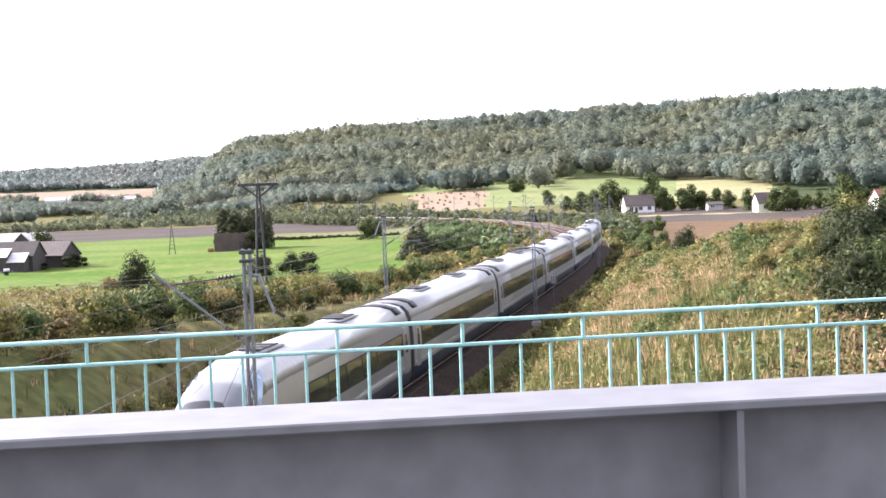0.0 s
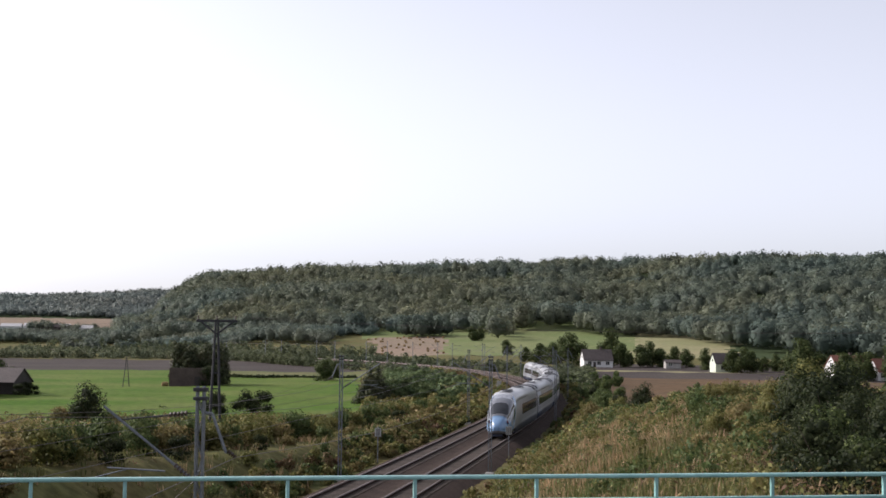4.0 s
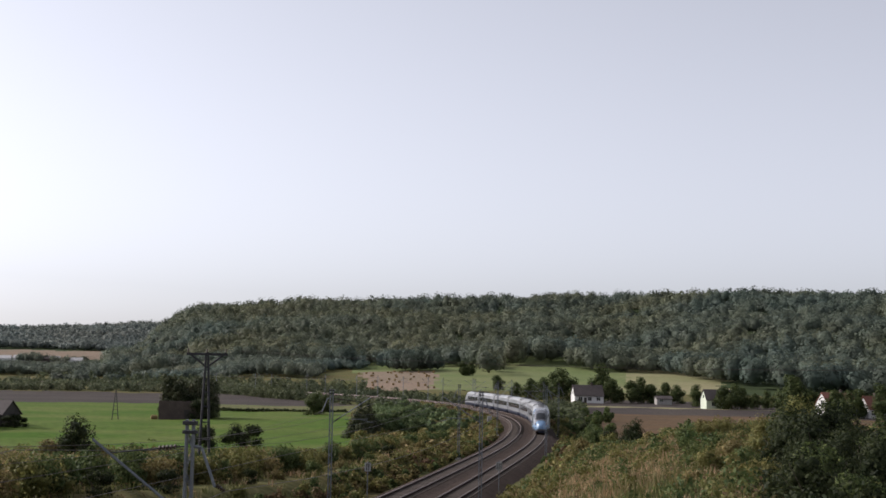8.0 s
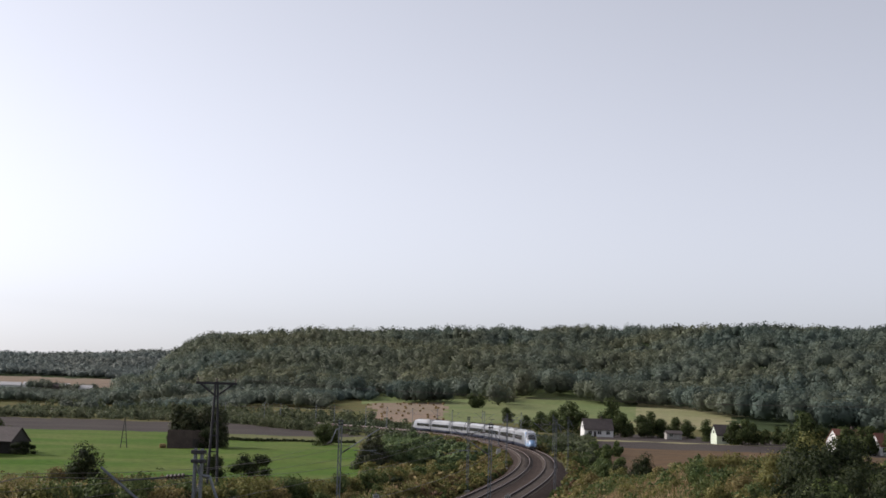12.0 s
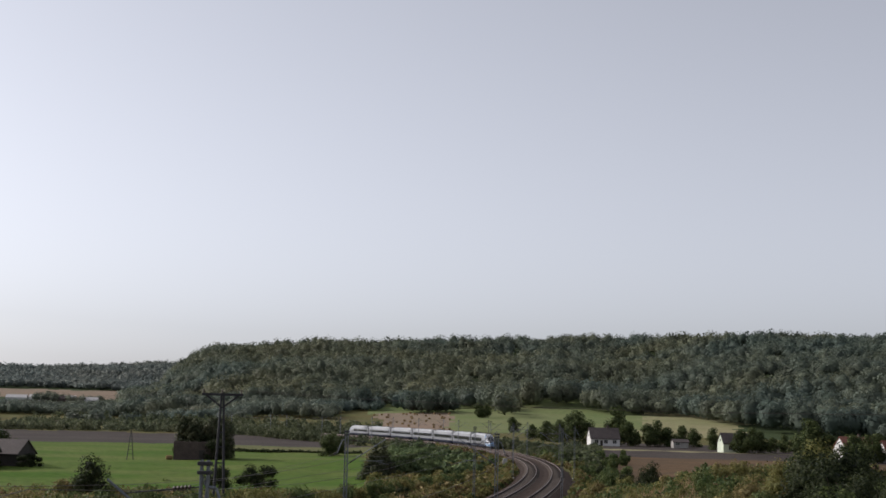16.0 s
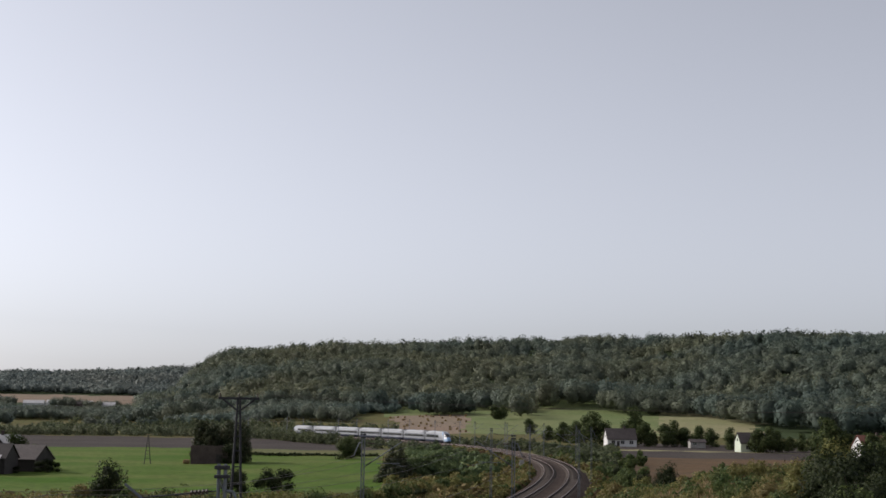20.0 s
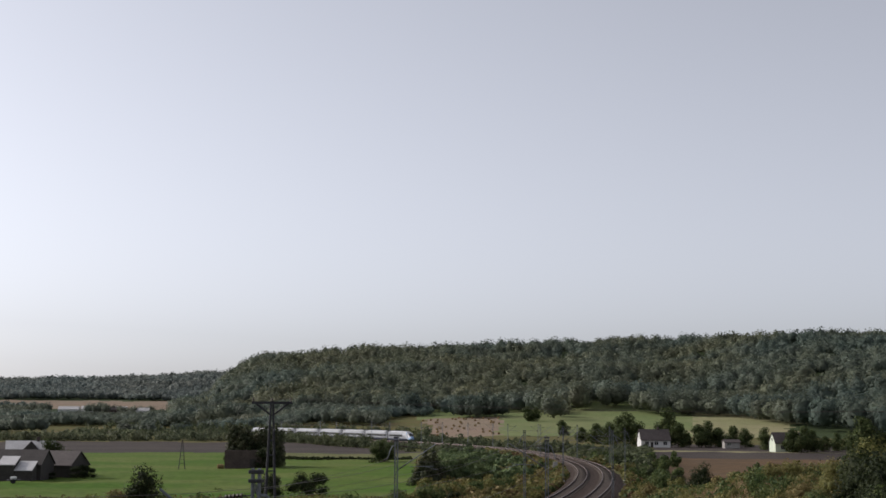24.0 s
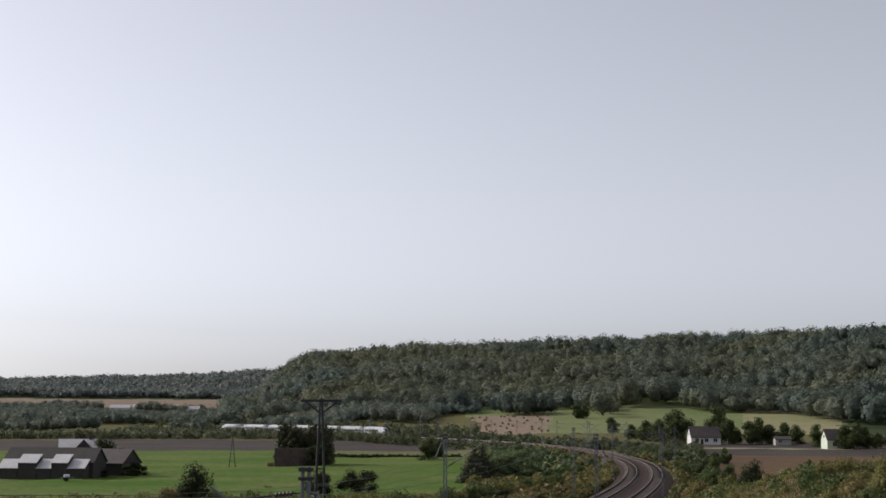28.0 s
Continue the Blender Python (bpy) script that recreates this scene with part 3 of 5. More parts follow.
# ================= masts and wires =================
def lattice_mast(h, w=0.30, lead=0.0):
    """Two channel legs joined by lacing; the origin is at its foot, the track lies to -x."""
    mast = empty("catenary_mast")
    for x in (-w / 2, w / 2):
        part("leg", boxes(((x - 0.027, -0.06, -1.0), (x + 0.027, 0.06, h)), bevel=0.004), M_GALV, mast, "galvanised channel leg")
    n = int(h / 0.5)
    bm = bmesh.new()
    for i in range(n):
        z = 0.2 + i * (h - 0.4) / n
        s = 1 if i % 2 else -1
        for y in (-0.055, 0.055):
            tube(bm, (-s * w / 2, y, z), (s * w / 2, y, z + (h - 0.4) / n), 0.012, n=5)
    part("lacing", bm, M_GALV, mast, "diagonal flat-bar lacing")
    part("foundation", boxes(((-0.3, -0.3, -1.6), (0.3, 0.3, -0.45)), bevel=0.05), M_CONCRETE, mast)
    part("cap", boxes(((-w / 2 - 0.08, -0.10, h - 0.32), (w / 2 + 0.08, 0.10, h - 0.24)), ((-w / 2 - 0.08, -0.10, h - 0.12), (w / 2 + 0.08, 0.10, h - 0.03)), bevel=0.01), M_DARKSTEEL, mast, "dark steel clamp plates")
    return mast


def insulator(name, a, b, r, n, parent):
    """A string of ribbed discs from a to b."""
    a, b = Vector(a), Vector(b)
    bm = bmesh.new()
    tube(bm, a, b, r * 0.4, n=6)
    for k in range(n):
        f = (k + 0.25) / n
        tube(bm, a.lerp(b, f), a.lerp(b, f + 0.45 / n), r, r * 0.8, n=10)
    return part(name, bm, M_INSUL, parent, "brown ribbed insulator")


def cantilever(mast, reach, z_tie):
    """The bracket that holds the wires over the track, reaching to -x."""
    lo, hi = Vector((-0.05, 0, z_tie - 1.6)), Vector((-reach, 0, z_tie + 0.1))
    arm = part("cantilever", tubes((lo, hi, 0.032)), M_GALV, mast, "galvanised cantilever tube")
    part("top_tie", tubes(((-0.05, 0, z_tie), (-reach * 0.82, 0, z_tie - 0.2), 0.016)), M_DARKSTEEL, arm)
    part("steady_arm", tubes(((-reach * 0.35, 0, z_tie - 1.35), (-reach * 0.95, 0, z_tie - 1.3), 0.02)), M_GALV, arm)
    part("registration_arm", tubes(((-reach * 0.75, 0, z_tie - 1.33), (-reach * 1.1, 0, z_tie - 1.55), 0.016)), M_GALV, arm)
    insulator("insulator", (-0.30, 0, z_tie - 0.02), (-0.75, 0, z_tie - 0.07), 0.065, 5, arm)
    insulator("insulator", lo.lerp(hi, 0.08), lo.lerp(hi, 0.24), 0.07, 5, arm)
    hook = part("feeder_bracket", tubes(((0.05, 0, z_tie), (0.28, 0, z_tie - 0.02), 0.035), ((0.28, 0, z_tie - 0.02), (0.62, 0, z_tie - 0.9), 0.035), ((0.62, 0, z_tie - 0.9), (0.8, 0, z_tie - 0.92), 0.02)), M_GALV, mast, "bent bracket for the feeder wire")
    insulator("insulator", (0.66, 0, z_tie - 0.86), (0.86, 0, z_tie - 1.0), 0.06, 4, hook)


def put_mast(s, off, h=7.6, w=0.19, reach=2.6, far=False):
    m = lattice_mast(h, w)
    cantilever(m, reach, h - 0.6)
    x, y, a = on_line(s, off)
    m.matrix_basis = pose(float(x), float(y), 0, 0, 0, -math.degrees(a) + (180 if off < 0 else 0))
    return tagged(m, "grey galvanised lattice catenary mast beside the track", "mast", "catenary masts")


put_mast(13.0, 3.54, w=0.155, reach=2.3)
put_mast(80.0, 2.55)
put_mast(73.0, -6.5)
for k in range(1, 11):
    put_mast(80 + k * 62, 2.7, reach=2.5)
    put_mast(76 + k * 62, -6.7, reach=2.5)


def cable(name, pts, r, label, sag=0.0, steps=8):
    cu = bpy.data.curves.new(name, "CURVE")
    cu.dimensions, cu.bevel_depth, cu.bevel_resolution = "3D", r, 1
    co = []
    for a, b in zip(pts, pts[1:]):
        for i in range(steps):
            f = i / steps
            p = Vector(a).lerp(Vector(b), f)
            p.z -= sag * 4 * f * (1 - f)
            co.append(p)
    co.append(Vector(pts[-1]))
    sp = cu.splines.new("POLY")
    sp.points.add(len(co) - 1)
    for q, p in zip(sp.points, co):
        q.co = (*p, 1)
    cu.materials.append(M_WIRE)
    return tagged(new(name, cu), label, "cable", "overhead wires")


def line_pts(off, z, s0=-48.5, n=13):
    out = []
    for i in range(n):
        s = [-48.5, 11.5, 78.5][i] if i < 3 else 80 + 62 * (i - 2)
        x, y, _ = on_line(s, off)
        out.append((float(x), float(y), z))
    return out


for off in (0.0, -4.0):
    cable("contact_wire", line_pts(off, 5.5), 0.008, "thin contact wire over the track")
    cable("catenary_wire", line_pts(off, 6.9), 0.009, "sagging carrier wire over the track", 1.0)


def feeder_pts(side):
    """Points of the wire that hangs on the masts' outer brackets."""
    spots = [(-48.5, 4.4), (13.0, 4.4), (80.0, 3.4)] + [(80 + 62 * k, 3.56) for k in range(1, 11)] if side > 0 else [(-48.5, -7.3), (11.0, -7.3), (73.0, -7.36)] + [(76 + 62 * k, -7.56) for k in range(1, 11)]
    out = []
    for q, off in spots:
        x, y, _ = on_line(q, off)
        out.append((float(x), float(y), 6.0))
    return out


for side in (1, -1):
    cable("feeder_wire", feeder_pts(side), 0.008, "feeder wire hanging from the outer mast brackets", 0.7)
# stay wires of the mast by the bridge
px, py, _ = on_line(13.0, 3.6)
for dx, dy, z in ((-3.4, 7.0, 0.3), (-5.6, 3.0, 0.6)):
    cable("stay_wire", [(float(px), float(py), 5.6), (float(px) + dx, float(py) + dy, z)], 0.007, "thin stay wire of the mast")


# ================= buildings =================
M_PLASTER = mat("white_plaster", (0.62, 0.61, 0.59), 0.9, 0, 0.06, 3, 8, 0.004)
M_CREAM = mat("pale_green_plaster", (0.55, 0.60, 0.48), 0.9, 0, 0.08, 3, 8, 0.004)
M_TILE = mat("dark_roof_tiles", (0.085, 0.07, 0.066), 0.75, 0, 0.2, 2, 6, 0.02)
M_REDTILE = mat("red_roof_tiles", (0.20, 0.085, 0.06), 0.8, 0, 0.2, 2, 6, 0.02)
M_BRICK = mat("old_brick", (0.088, 0.066, 0.06), 0.9, 0, 0.25, 1.5, 8, 0.01)
M_BARN = mat("dark_barn_boards", (0.055, 0.048, 0.045), 0.9, 0, 0.2, 1.5, 6, 0.01)
M_SHEET = mat("pale_sheet_roof", (0.56, 0.54, 0.53), 0.4, 0.1, 0.12, 2, 6, 0.01)
M_PANE = mat("window_glass", (0.03, 0.035, 0.04), 0.08, 0, 0.1, 1, 4, 0, None, 0, 0, 0.5, 0.6)


def gable_house(name, L, W, wall_h, ridge, wall_mat, roof_mat, label, windows=(), door=None, chimney=True, loft_window=True):
    """A house along x with gables at both ends, its front to -y; origin on the ground in the middle."""
    h = tagged(empty(name), label, "house")
    bm = bmesh.new()
    prof = [(-W / 2, 0), (W / 2, 0), (W / 2, wall_h), (0, ridge - 0.12), (-W / 2, wall_h)]
    vs = [(-L / 2, y, z) for y, z in prof] + [(L / 2, y, z) for y, z in prof]
    fs = [(i, (i + 1) % 5, 5 + (i + 1) % 5, 5 + i) for i in range(5)] + [(0, 1, 2, 3, 4), (5, 6, 7, 8, 9)]
    bm.from_mesh(raw(vs, fs))
    bmesh.ops.recalc_face_normals(bm, faces=bm.faces)
    part("wall", bm, wall_mat, h)
    k = (ridge - wall_h) / (W / 2)
    for s in (-1, 1):
        prof = [(0, ridge), (s * (W / 2 + 0.45), wall_h - 0.45 * k), (s * (W / 2 + 0.45), wall_h - 0.45 * k + 0.18), (0, ridge + 0.2)]
        vs = [(-L / 2 - 0.25, y, z) for y, z in prof] + [(L / 2 + 0.25, y, z) for y, z in prof]
        fs = [(i, (i + 1) % 4, 4 + (i + 1) % 4, 4 + i) for i in range(4)] + [(0, 1, 2, 3), (4, 5, 6, 7)]
        bm = bmesh.new()
        bm.from_mesh(raw(vs, fs))
        bmesh.ops.recalc_face_normals(bm, faces=bm.faces)
        part("roof", bm, roof_mat, h)
    for x in windows:
        w = part("window", boxes(((x - 0.75, -W / 2 - 0.05, 0.9), (x + 0.75, -W / 2 + 0.05, 2.3)), bevel=0.02), M_PLASTER, h, "white window frame")
        part("pane", boxes(((x - 0.66, -W / 2 - 0.07, 0.98), (x - 0.04, -W / 2 - 0.04, 2.22))), M_PANE, w)
        part("pane", boxes(((x + 0.04, -W / 2 - 0.07, 0.98), (x + 0.66, -W / 2 - 0.04, 2.22))), M_PANE, w)
    if door is not None:
        part("door", boxes(((door - 0.5, -W / 2 - 0.06, 0.0), (door + 0.5, -W / 2 + 0.04, 2.05)), bevel=0.02), M_BARN, h, "dark front door")
    if chimney:
        part("chimney", boxes(((L * 0.12, -0.3, ridge - 0.5), (L * 0.12 + 0.6, 0.3, ridge + 0.9)), ((L * 0.12 - 0.06, -0.36, ridge + 0.75), (L * 0.12 + 0.66, 0.36, ridge + 0.95))), M_BRICK, h, "brick chimney")
    if loft_window:
        w = part("gable_window", boxes(((-L / 2 - 0.05, -0.5, wall_h + 0.3), (-L / 2 + 0.05, 0.5, wall_h + 1.4)), bevel=0.02), M_PLASTER, h)
        part("pane", boxes(((-L / 2 - 0.07, -0.42, wall_h + 0.38), (-L / 2 - 0.04, 0.42, wall_h + 1.32))), M_PANE, w)
    return h


def ground_z(x, y):
    return float(height([x], [y])[0])


def sit(ob, x, y, rz=0.0, dz=0.0):
    ob.matrix_basis = pose(x, y, ground_z(x, y) + dz, 0, 0, rz)
    return ob


# ================= plants =================
rng = np.random.default_rng(7)
L_OLIVE = leafy("olive_leaves", (0.14, 0.148, 0.048), (0.185, 0.17, 0.058))
L_GREEN = leafy("green_leaves", (0.066, 0.10, 0.036), (0.098, 0.124, 0.043))
# dark green leaves, taken darker still to hold the bushes' shaded side
L_SHADED = leafy("shaded_dark_leaves", (0.024, 0.034, 0.014), (0.036, 0.046, 0.018))
L_OCHRE = leafy("yellowing_leaves", (0.225, 0.18, 0.075), (0.17, 0.155, 0.06))
L_GARDEN = leafy("garden_leaves", (0.055, 0.078, 0.028), (0.075, 0.095, 0.034))
L_CONIFER = leafy("needle_foliage", (0.05, 0.062, 0.034), (0.075, 0.08, 0.04), 0.3, 2, 0.15)
L_ACACIA = leafy("acacia_leaves", (0.105, 0.155, 0.072), (0.14, 0.18, 0.075))
L_STRAW = leafy("dry_straw", (0.38, 0.28, 0.155), (0.28, 0.215, 0.11), 0.3, 4, 0.3, 0.4)
L_WEED = leafy("green_weeds", (0.098, 0.118, 0.042), (0.132, 0.132, 0.048), 0.3, 5, 0.3, 0.4)
L_RUST = leafy("rusty_weeds", (0.135, 0.088, 0.05), (0.115, 0.085, 0.042), 0.3, 4, 0.3, 0.4)
M_BARK = mat("bark", (0.10, 0.08, 0.06), 0.9, 0, 0.3, 0.5, 8, 0.01)


def ico():
    bm = bmesh.new()
    bmesh.ops.create_icosphere(bm, subdivisions=1, radius=1)
    v = np.array([p.co for p in bm.verts])
    f = np.array([[q.index for q in p.verts] for p in bm.faces])
    bm.free()
    return v, f


ICO_V, ICO_F = ico()


def leaf_cards(centres, normals, size, loose=0.55):
    """Small bent leaves, one at each centre, about facing along its normal."""
    n = len(centres)
    r = rng.normal(size=(n, 3))
    nn = normals + r * loose
    nn /= np.linalg.norm(nn, axis=1)[:, None]
    u = np.cross(nn, rng.normal(size=(n, 3)))
    u /= np.linalg.norm(u, axis=1)[:, None]
    v = np.cross(nn, u)
    sz = size * rng.uniform(0.6, 1.35, n)[:, None]
    p = np.stack([centres - u * sz, centres - v * sz * 0.55 + nn * sz * 0.15, centres + u * sz, centres + v * sz * 0.55 + nn * sz * 0.15], 1)
    q = np.arange(4 * n).reshape(n, 4)
    return p.reshape(-1, 3), q


def soft_leaves(p, facing, nrm, size, loose, uneven=0.22):
    """Leaves that take the light as the rounded mass that they belong to."""
    vs, q = leaf_cards(p, facing, 1.0, loose)
    mid = np.repeat(p, 4, 0)
    vs = mid + (vs - mid) * np.repeat(np.broadcast_to(size, len(p)), 4)[:, None]
    nrm = nrm + rng.normal(size=nrm.shape) * uneven
    nrm /= np.linalg.norm(nrm, axis=1)[:, None]
    return quick(vs, q, True, np.repeat(nrm, 4, 0))


def foliage(lumps, count, size, lo=-1.0):
    """Leaves spread over a set of rounded lumps (x, y, z, radius, squash)."""
    lumps = np.array(lumps, float)
    w = lumps[:, 3] ** 2
    pick = rng.choice(len(lumps), count, p=w / w.sum())
    d = rng.normal(size=(count, 3))
    d /= np.linalg.norm(d, axis=1)[:, None]
    rad = lumps[pick, 3] * rng.uniform(0.55, 1.08, count) ** 0.6
    c = lumps[pick, :3] + d * rad[:, None] * np.column_stack([np.ones(count), np.ones(count), lumps[pick, 4]])
    keep = c[:, 2] > lo
    c, d = c[keep], d[keep]
    vs, q = leaf_cards(c, d, 1.0, 0.45)
    mid = np.repeat(c, 4, 0)
    vs = mid + (vs - mid) * size
    nrm = np.repeat(d + rng.normal(size=d.shape) * 0.22, 4, 0)
    # solid uneven hearts added inside the lumps, for inner twigs and to block light
    nl, nv = len(lumps), len(ICO_V)
    heart = (lumps[:, None, :3] + ICO_V[None] * (lumps[:, 3:4] * rng.uniform(0.3, 0.52, (nl, nv)))[:, :, None] * np.stack([np.ones(nl), np.ones(nl), lumps[:, 4]], 1)[:, None]).reshape(-1, 3)
    heart[:, 2] = np.maximum(heart[:, 2], lo)
    hf = (ICO_F[None] + (np.arange(nl) * nv)[:, None, None]).reshape(-1, 3)
    q = q + len(heart)
    nrm = np.vstack([np.tile(ICO_V, (nl, 1)), nrm])
    nrm /= np.linalg.norm(nrm, axis=1)[:, None]
    return quick(np.vstack([heart, vs]), np.concatenate([hf, q[:, [0, 1, 2]], q[:, [0, 2, 3]]]), True, nrm)


def crown_lumps(w, z0, z1, n, taper=0.5):
    """Lumps of a crown w wide between two heights, ragged in outline."""
    out = []
    for _ in range(n):
        f = rng.uniform(0, 1)
        z = z0 + (z1 - z0) * f
        reach = w / 2 * (1 - taper * f) * rng.uniform(0.25, 0.85)
        a = rng.uniform(0, 6.283)
        out.append((reach * math.cos(a), reach * math.sin(a), z, w * rng.uniform(0.14, 0.27), rng.uniform(0.75, 1.1)))
    return out


def stems(h, w, n, r):
    bm = bmesh.new()
    for _ in range(n):
        a = rng.uniform(0, 6.283)
        tip = Vector((w * 0.35 * math.cos(a), w * 0.35 * math.sin(a), h * rng.uniform(0.55, 0.85)))
        mid = Vector((tip.x * 0.35, tip.y * 0.35, tip.z * 0.5))
        tube(bm, (tip.x * 0.08, tip.y * 0.08, -0.3), mid, r, r * 0.7, n=6)
        tube(bm, mid, tip, r * 0.7, r * 0.25, n=5)
    return bm


def make_bush(material, w=3.0, h=2.5, leaves=2600, size=0.09, label=""):
    b = empty("bush")
    part("stem", stems(h, w, 5, 0.035), M_BARK, b)
    part("foliage", foliage(crown_lumps(w, h * 0.15, h * 0.82, 16, 0.35), leaves, size, 0.0), material, b)
    return tagged(b, label, "bush")


def make_tree(material, w, h, leaves, size, label, trunk=0.16, low=0.25, taper=0.5, name="tree"):
    t = empty(name)
    bm = bmesh.new()
    r = h * 0.018 + 0.05
    tube(bm, (0, 0, -0.4), (0.1, 0, h * 0.4), r, r * 0.7, n=9)
    tube(bm, (0.1, 0, h * 0.4), (0, 0.1, h * 0.85), r * 0.7, r * 0.2, n=7)
    for k in range(7):
        a = k * 2.4
        z = h * (low + 0.08 * k)
        tube(bm, (0.05, 0, z), (w * 0.33 * math.cos(a), w * 0.33 * math.sin(a), z + h * 0.16), r * 0.4, r * 0.1, n=5)
    part("trunk", bm, M_BARK, t, "grey-brown trunk and limbs")
    part("crown", foliage(crown_lumps(w, h * low, h * 0.88, 22, taper), leaves, size), material, t)
    return tagged(t, label, "tree")


def make_conifer(w, h, leaves, size, label, slim=1.0):
    t = empty("tree")
    bm = bmesh.new()
    tube(bm, (0, 0, -0.4), (0, 0, h * 0.95), 0.16, 0.03, n=8)
    part("trunk", bm, M_BARK, t)
    lumps = []
    for k in range(26):
        f = k / 25
        a = k * 2.4
        rr = w / 2 * (1 - slim * f) * 0.75
        lumps.append((rr * math.cos(a), rr * math.sin(a), h * (0.06 + 0.88 * f), w * (0.24 * (1 - slim * f) + 0.05), 0.7 if slim == 1 else 1.3))
    part("crown", foliage(lumps, leaves, size), L_CONIFER, t)
    return tagged(t, label, "tree")


_seen = {}


def plant(key, maker, x, y, scale=1.0, rz=None, sz=None):
    """The first of a kind is built, the later ones are copies that share its meshes."""
    m = pose(x, y, ground_z(x, y) - 0.05, 0, 0, rng.uniform(0, 360) if rz is None else rz)
    if key not in _seen:
        _seen[key] = maker()
        ob = _seen[key]
    else:
        ob = copy_thing(_seen[key], m)
    ob.matrix_basis = m @ Matrix.Diagonal((scale, scale, sz or scale, 1))
    return ob


BUSH = {}
for key, mt, w, h, txt in (("olive", L_OLIVE, 3.2, 2.5, "olive-green leafy bush"), ("olive2", L_OLIVE, 2.7, 2.0, "low olive-green bush"), ("green", L_GREEN, 3.0, 2.6, "dense green bush"),
                           ("ochre", L_OCHRE, 2.8, 1.9, "yellowing leafy bush"), ("dark", L_SHADED, 3.2, 2.7, "dark green dense bush")):
    BUSH[key] = lambda mt=mt, w=w, h=h, txt=txt: tagged(make_bush(mt, w, h, 1200, 0.118, txt + " on the railway bank"), group="bank bushes")
    BUSH["near_" + key] = lambda mt=mt, w=w, h=h, txt=txt: tagged(make_bush(mt, w, h, 2600, 0.078, txt + " near the bridge"), group="bushes near the bridge")


def bush(kind, x, y, scale=1.0, sz=None):
    if line_distance(np.array([x]), np.array([y]))[0] < 5.2 + 1.5 * scale:
        return None
    return plant("bush_" + kind, BUSH[kind], x, y, scale, None, sz)


def by_line(s, off):
    x, y, _ = on_line(s, off)
    return float(x), float(y)


def at_angle(a, d):
    """A place d metres away at the azimuth whose tangent is a."""
    c = d / math.hypot(1, a)
    return a * c, c


# hedge along the top of the cutting on the left
kinds = ["olive", "green", "olive", "olive2", "green", "ochre"]
for i in range(112):
    s = 12 + i * 1.6 + rng.uniform(-0.7, 0.7)
    x, y = by_line(s, rng.uniform(-16.6, -14.2))
    bush(kinds[int(rng.integers(6))], x, y, rng.uniform(0.68, 1.0), rng.uniform(0.75, 1.0))
for i in range(40):
    s = 24 + i * 4.2 + rng.uniform(-1.5, 1.5)
    x, y = by_line(s, rng.uniform(-20.0, -16.5))
    bush(kinds[int(rng.integers(6))], x, y, rng.uniform(0.6, 0.95))
# low growth in its shade, down the slope
for i in range(20):
    s = 20 + i * 7.6 + rng.uniform(-2, 2)
    x, y = by_line(s, rng.uniform(-13.2, -10.5))
    bush(["dark", "green", "olive2", "ochre"][int(rng.integers(4))], x, y, rng.uniform(0.35, 0.6))
# crest of the bank on the right
for i in range(44):
    a = rng.uniform(0.165, 0.25)
    x, y = at_angle(a, rng.uniform(66, 96))
    bush(["dark", "green", "olive", "green"][int(rng.integers(4))], x, y, rng.uniform(0.3, 0.46) * (0.55 if a < 0.2 else 0.8 if a < 0.225 else 1.0))
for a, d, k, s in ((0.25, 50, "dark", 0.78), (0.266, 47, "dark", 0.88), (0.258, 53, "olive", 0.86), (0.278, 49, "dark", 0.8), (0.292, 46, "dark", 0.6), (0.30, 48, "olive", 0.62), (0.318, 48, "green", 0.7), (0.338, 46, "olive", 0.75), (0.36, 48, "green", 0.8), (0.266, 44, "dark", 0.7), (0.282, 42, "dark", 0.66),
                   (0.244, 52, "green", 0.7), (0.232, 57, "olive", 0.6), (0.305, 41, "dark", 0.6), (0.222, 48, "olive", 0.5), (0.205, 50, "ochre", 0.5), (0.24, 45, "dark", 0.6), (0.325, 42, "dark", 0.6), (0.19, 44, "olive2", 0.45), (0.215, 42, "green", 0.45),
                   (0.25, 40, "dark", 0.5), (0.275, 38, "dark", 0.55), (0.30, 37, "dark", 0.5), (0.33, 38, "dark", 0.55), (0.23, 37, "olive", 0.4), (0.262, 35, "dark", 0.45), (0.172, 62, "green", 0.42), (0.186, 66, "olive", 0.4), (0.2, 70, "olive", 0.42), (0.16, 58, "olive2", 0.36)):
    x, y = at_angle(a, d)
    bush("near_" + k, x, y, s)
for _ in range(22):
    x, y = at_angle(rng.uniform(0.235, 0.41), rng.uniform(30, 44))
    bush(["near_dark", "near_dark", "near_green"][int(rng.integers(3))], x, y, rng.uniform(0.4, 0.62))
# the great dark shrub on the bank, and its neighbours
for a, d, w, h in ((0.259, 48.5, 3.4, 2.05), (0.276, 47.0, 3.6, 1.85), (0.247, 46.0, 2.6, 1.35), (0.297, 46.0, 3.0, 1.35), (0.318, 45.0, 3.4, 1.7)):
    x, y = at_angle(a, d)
    sit(tagged(make_bush(L_SHADED, w, h, 4200, 0.075, "tall dark dense bush with sunlit top on the bank"), group="great dark bushes"), x, y, 40.0 * d, -0.1)
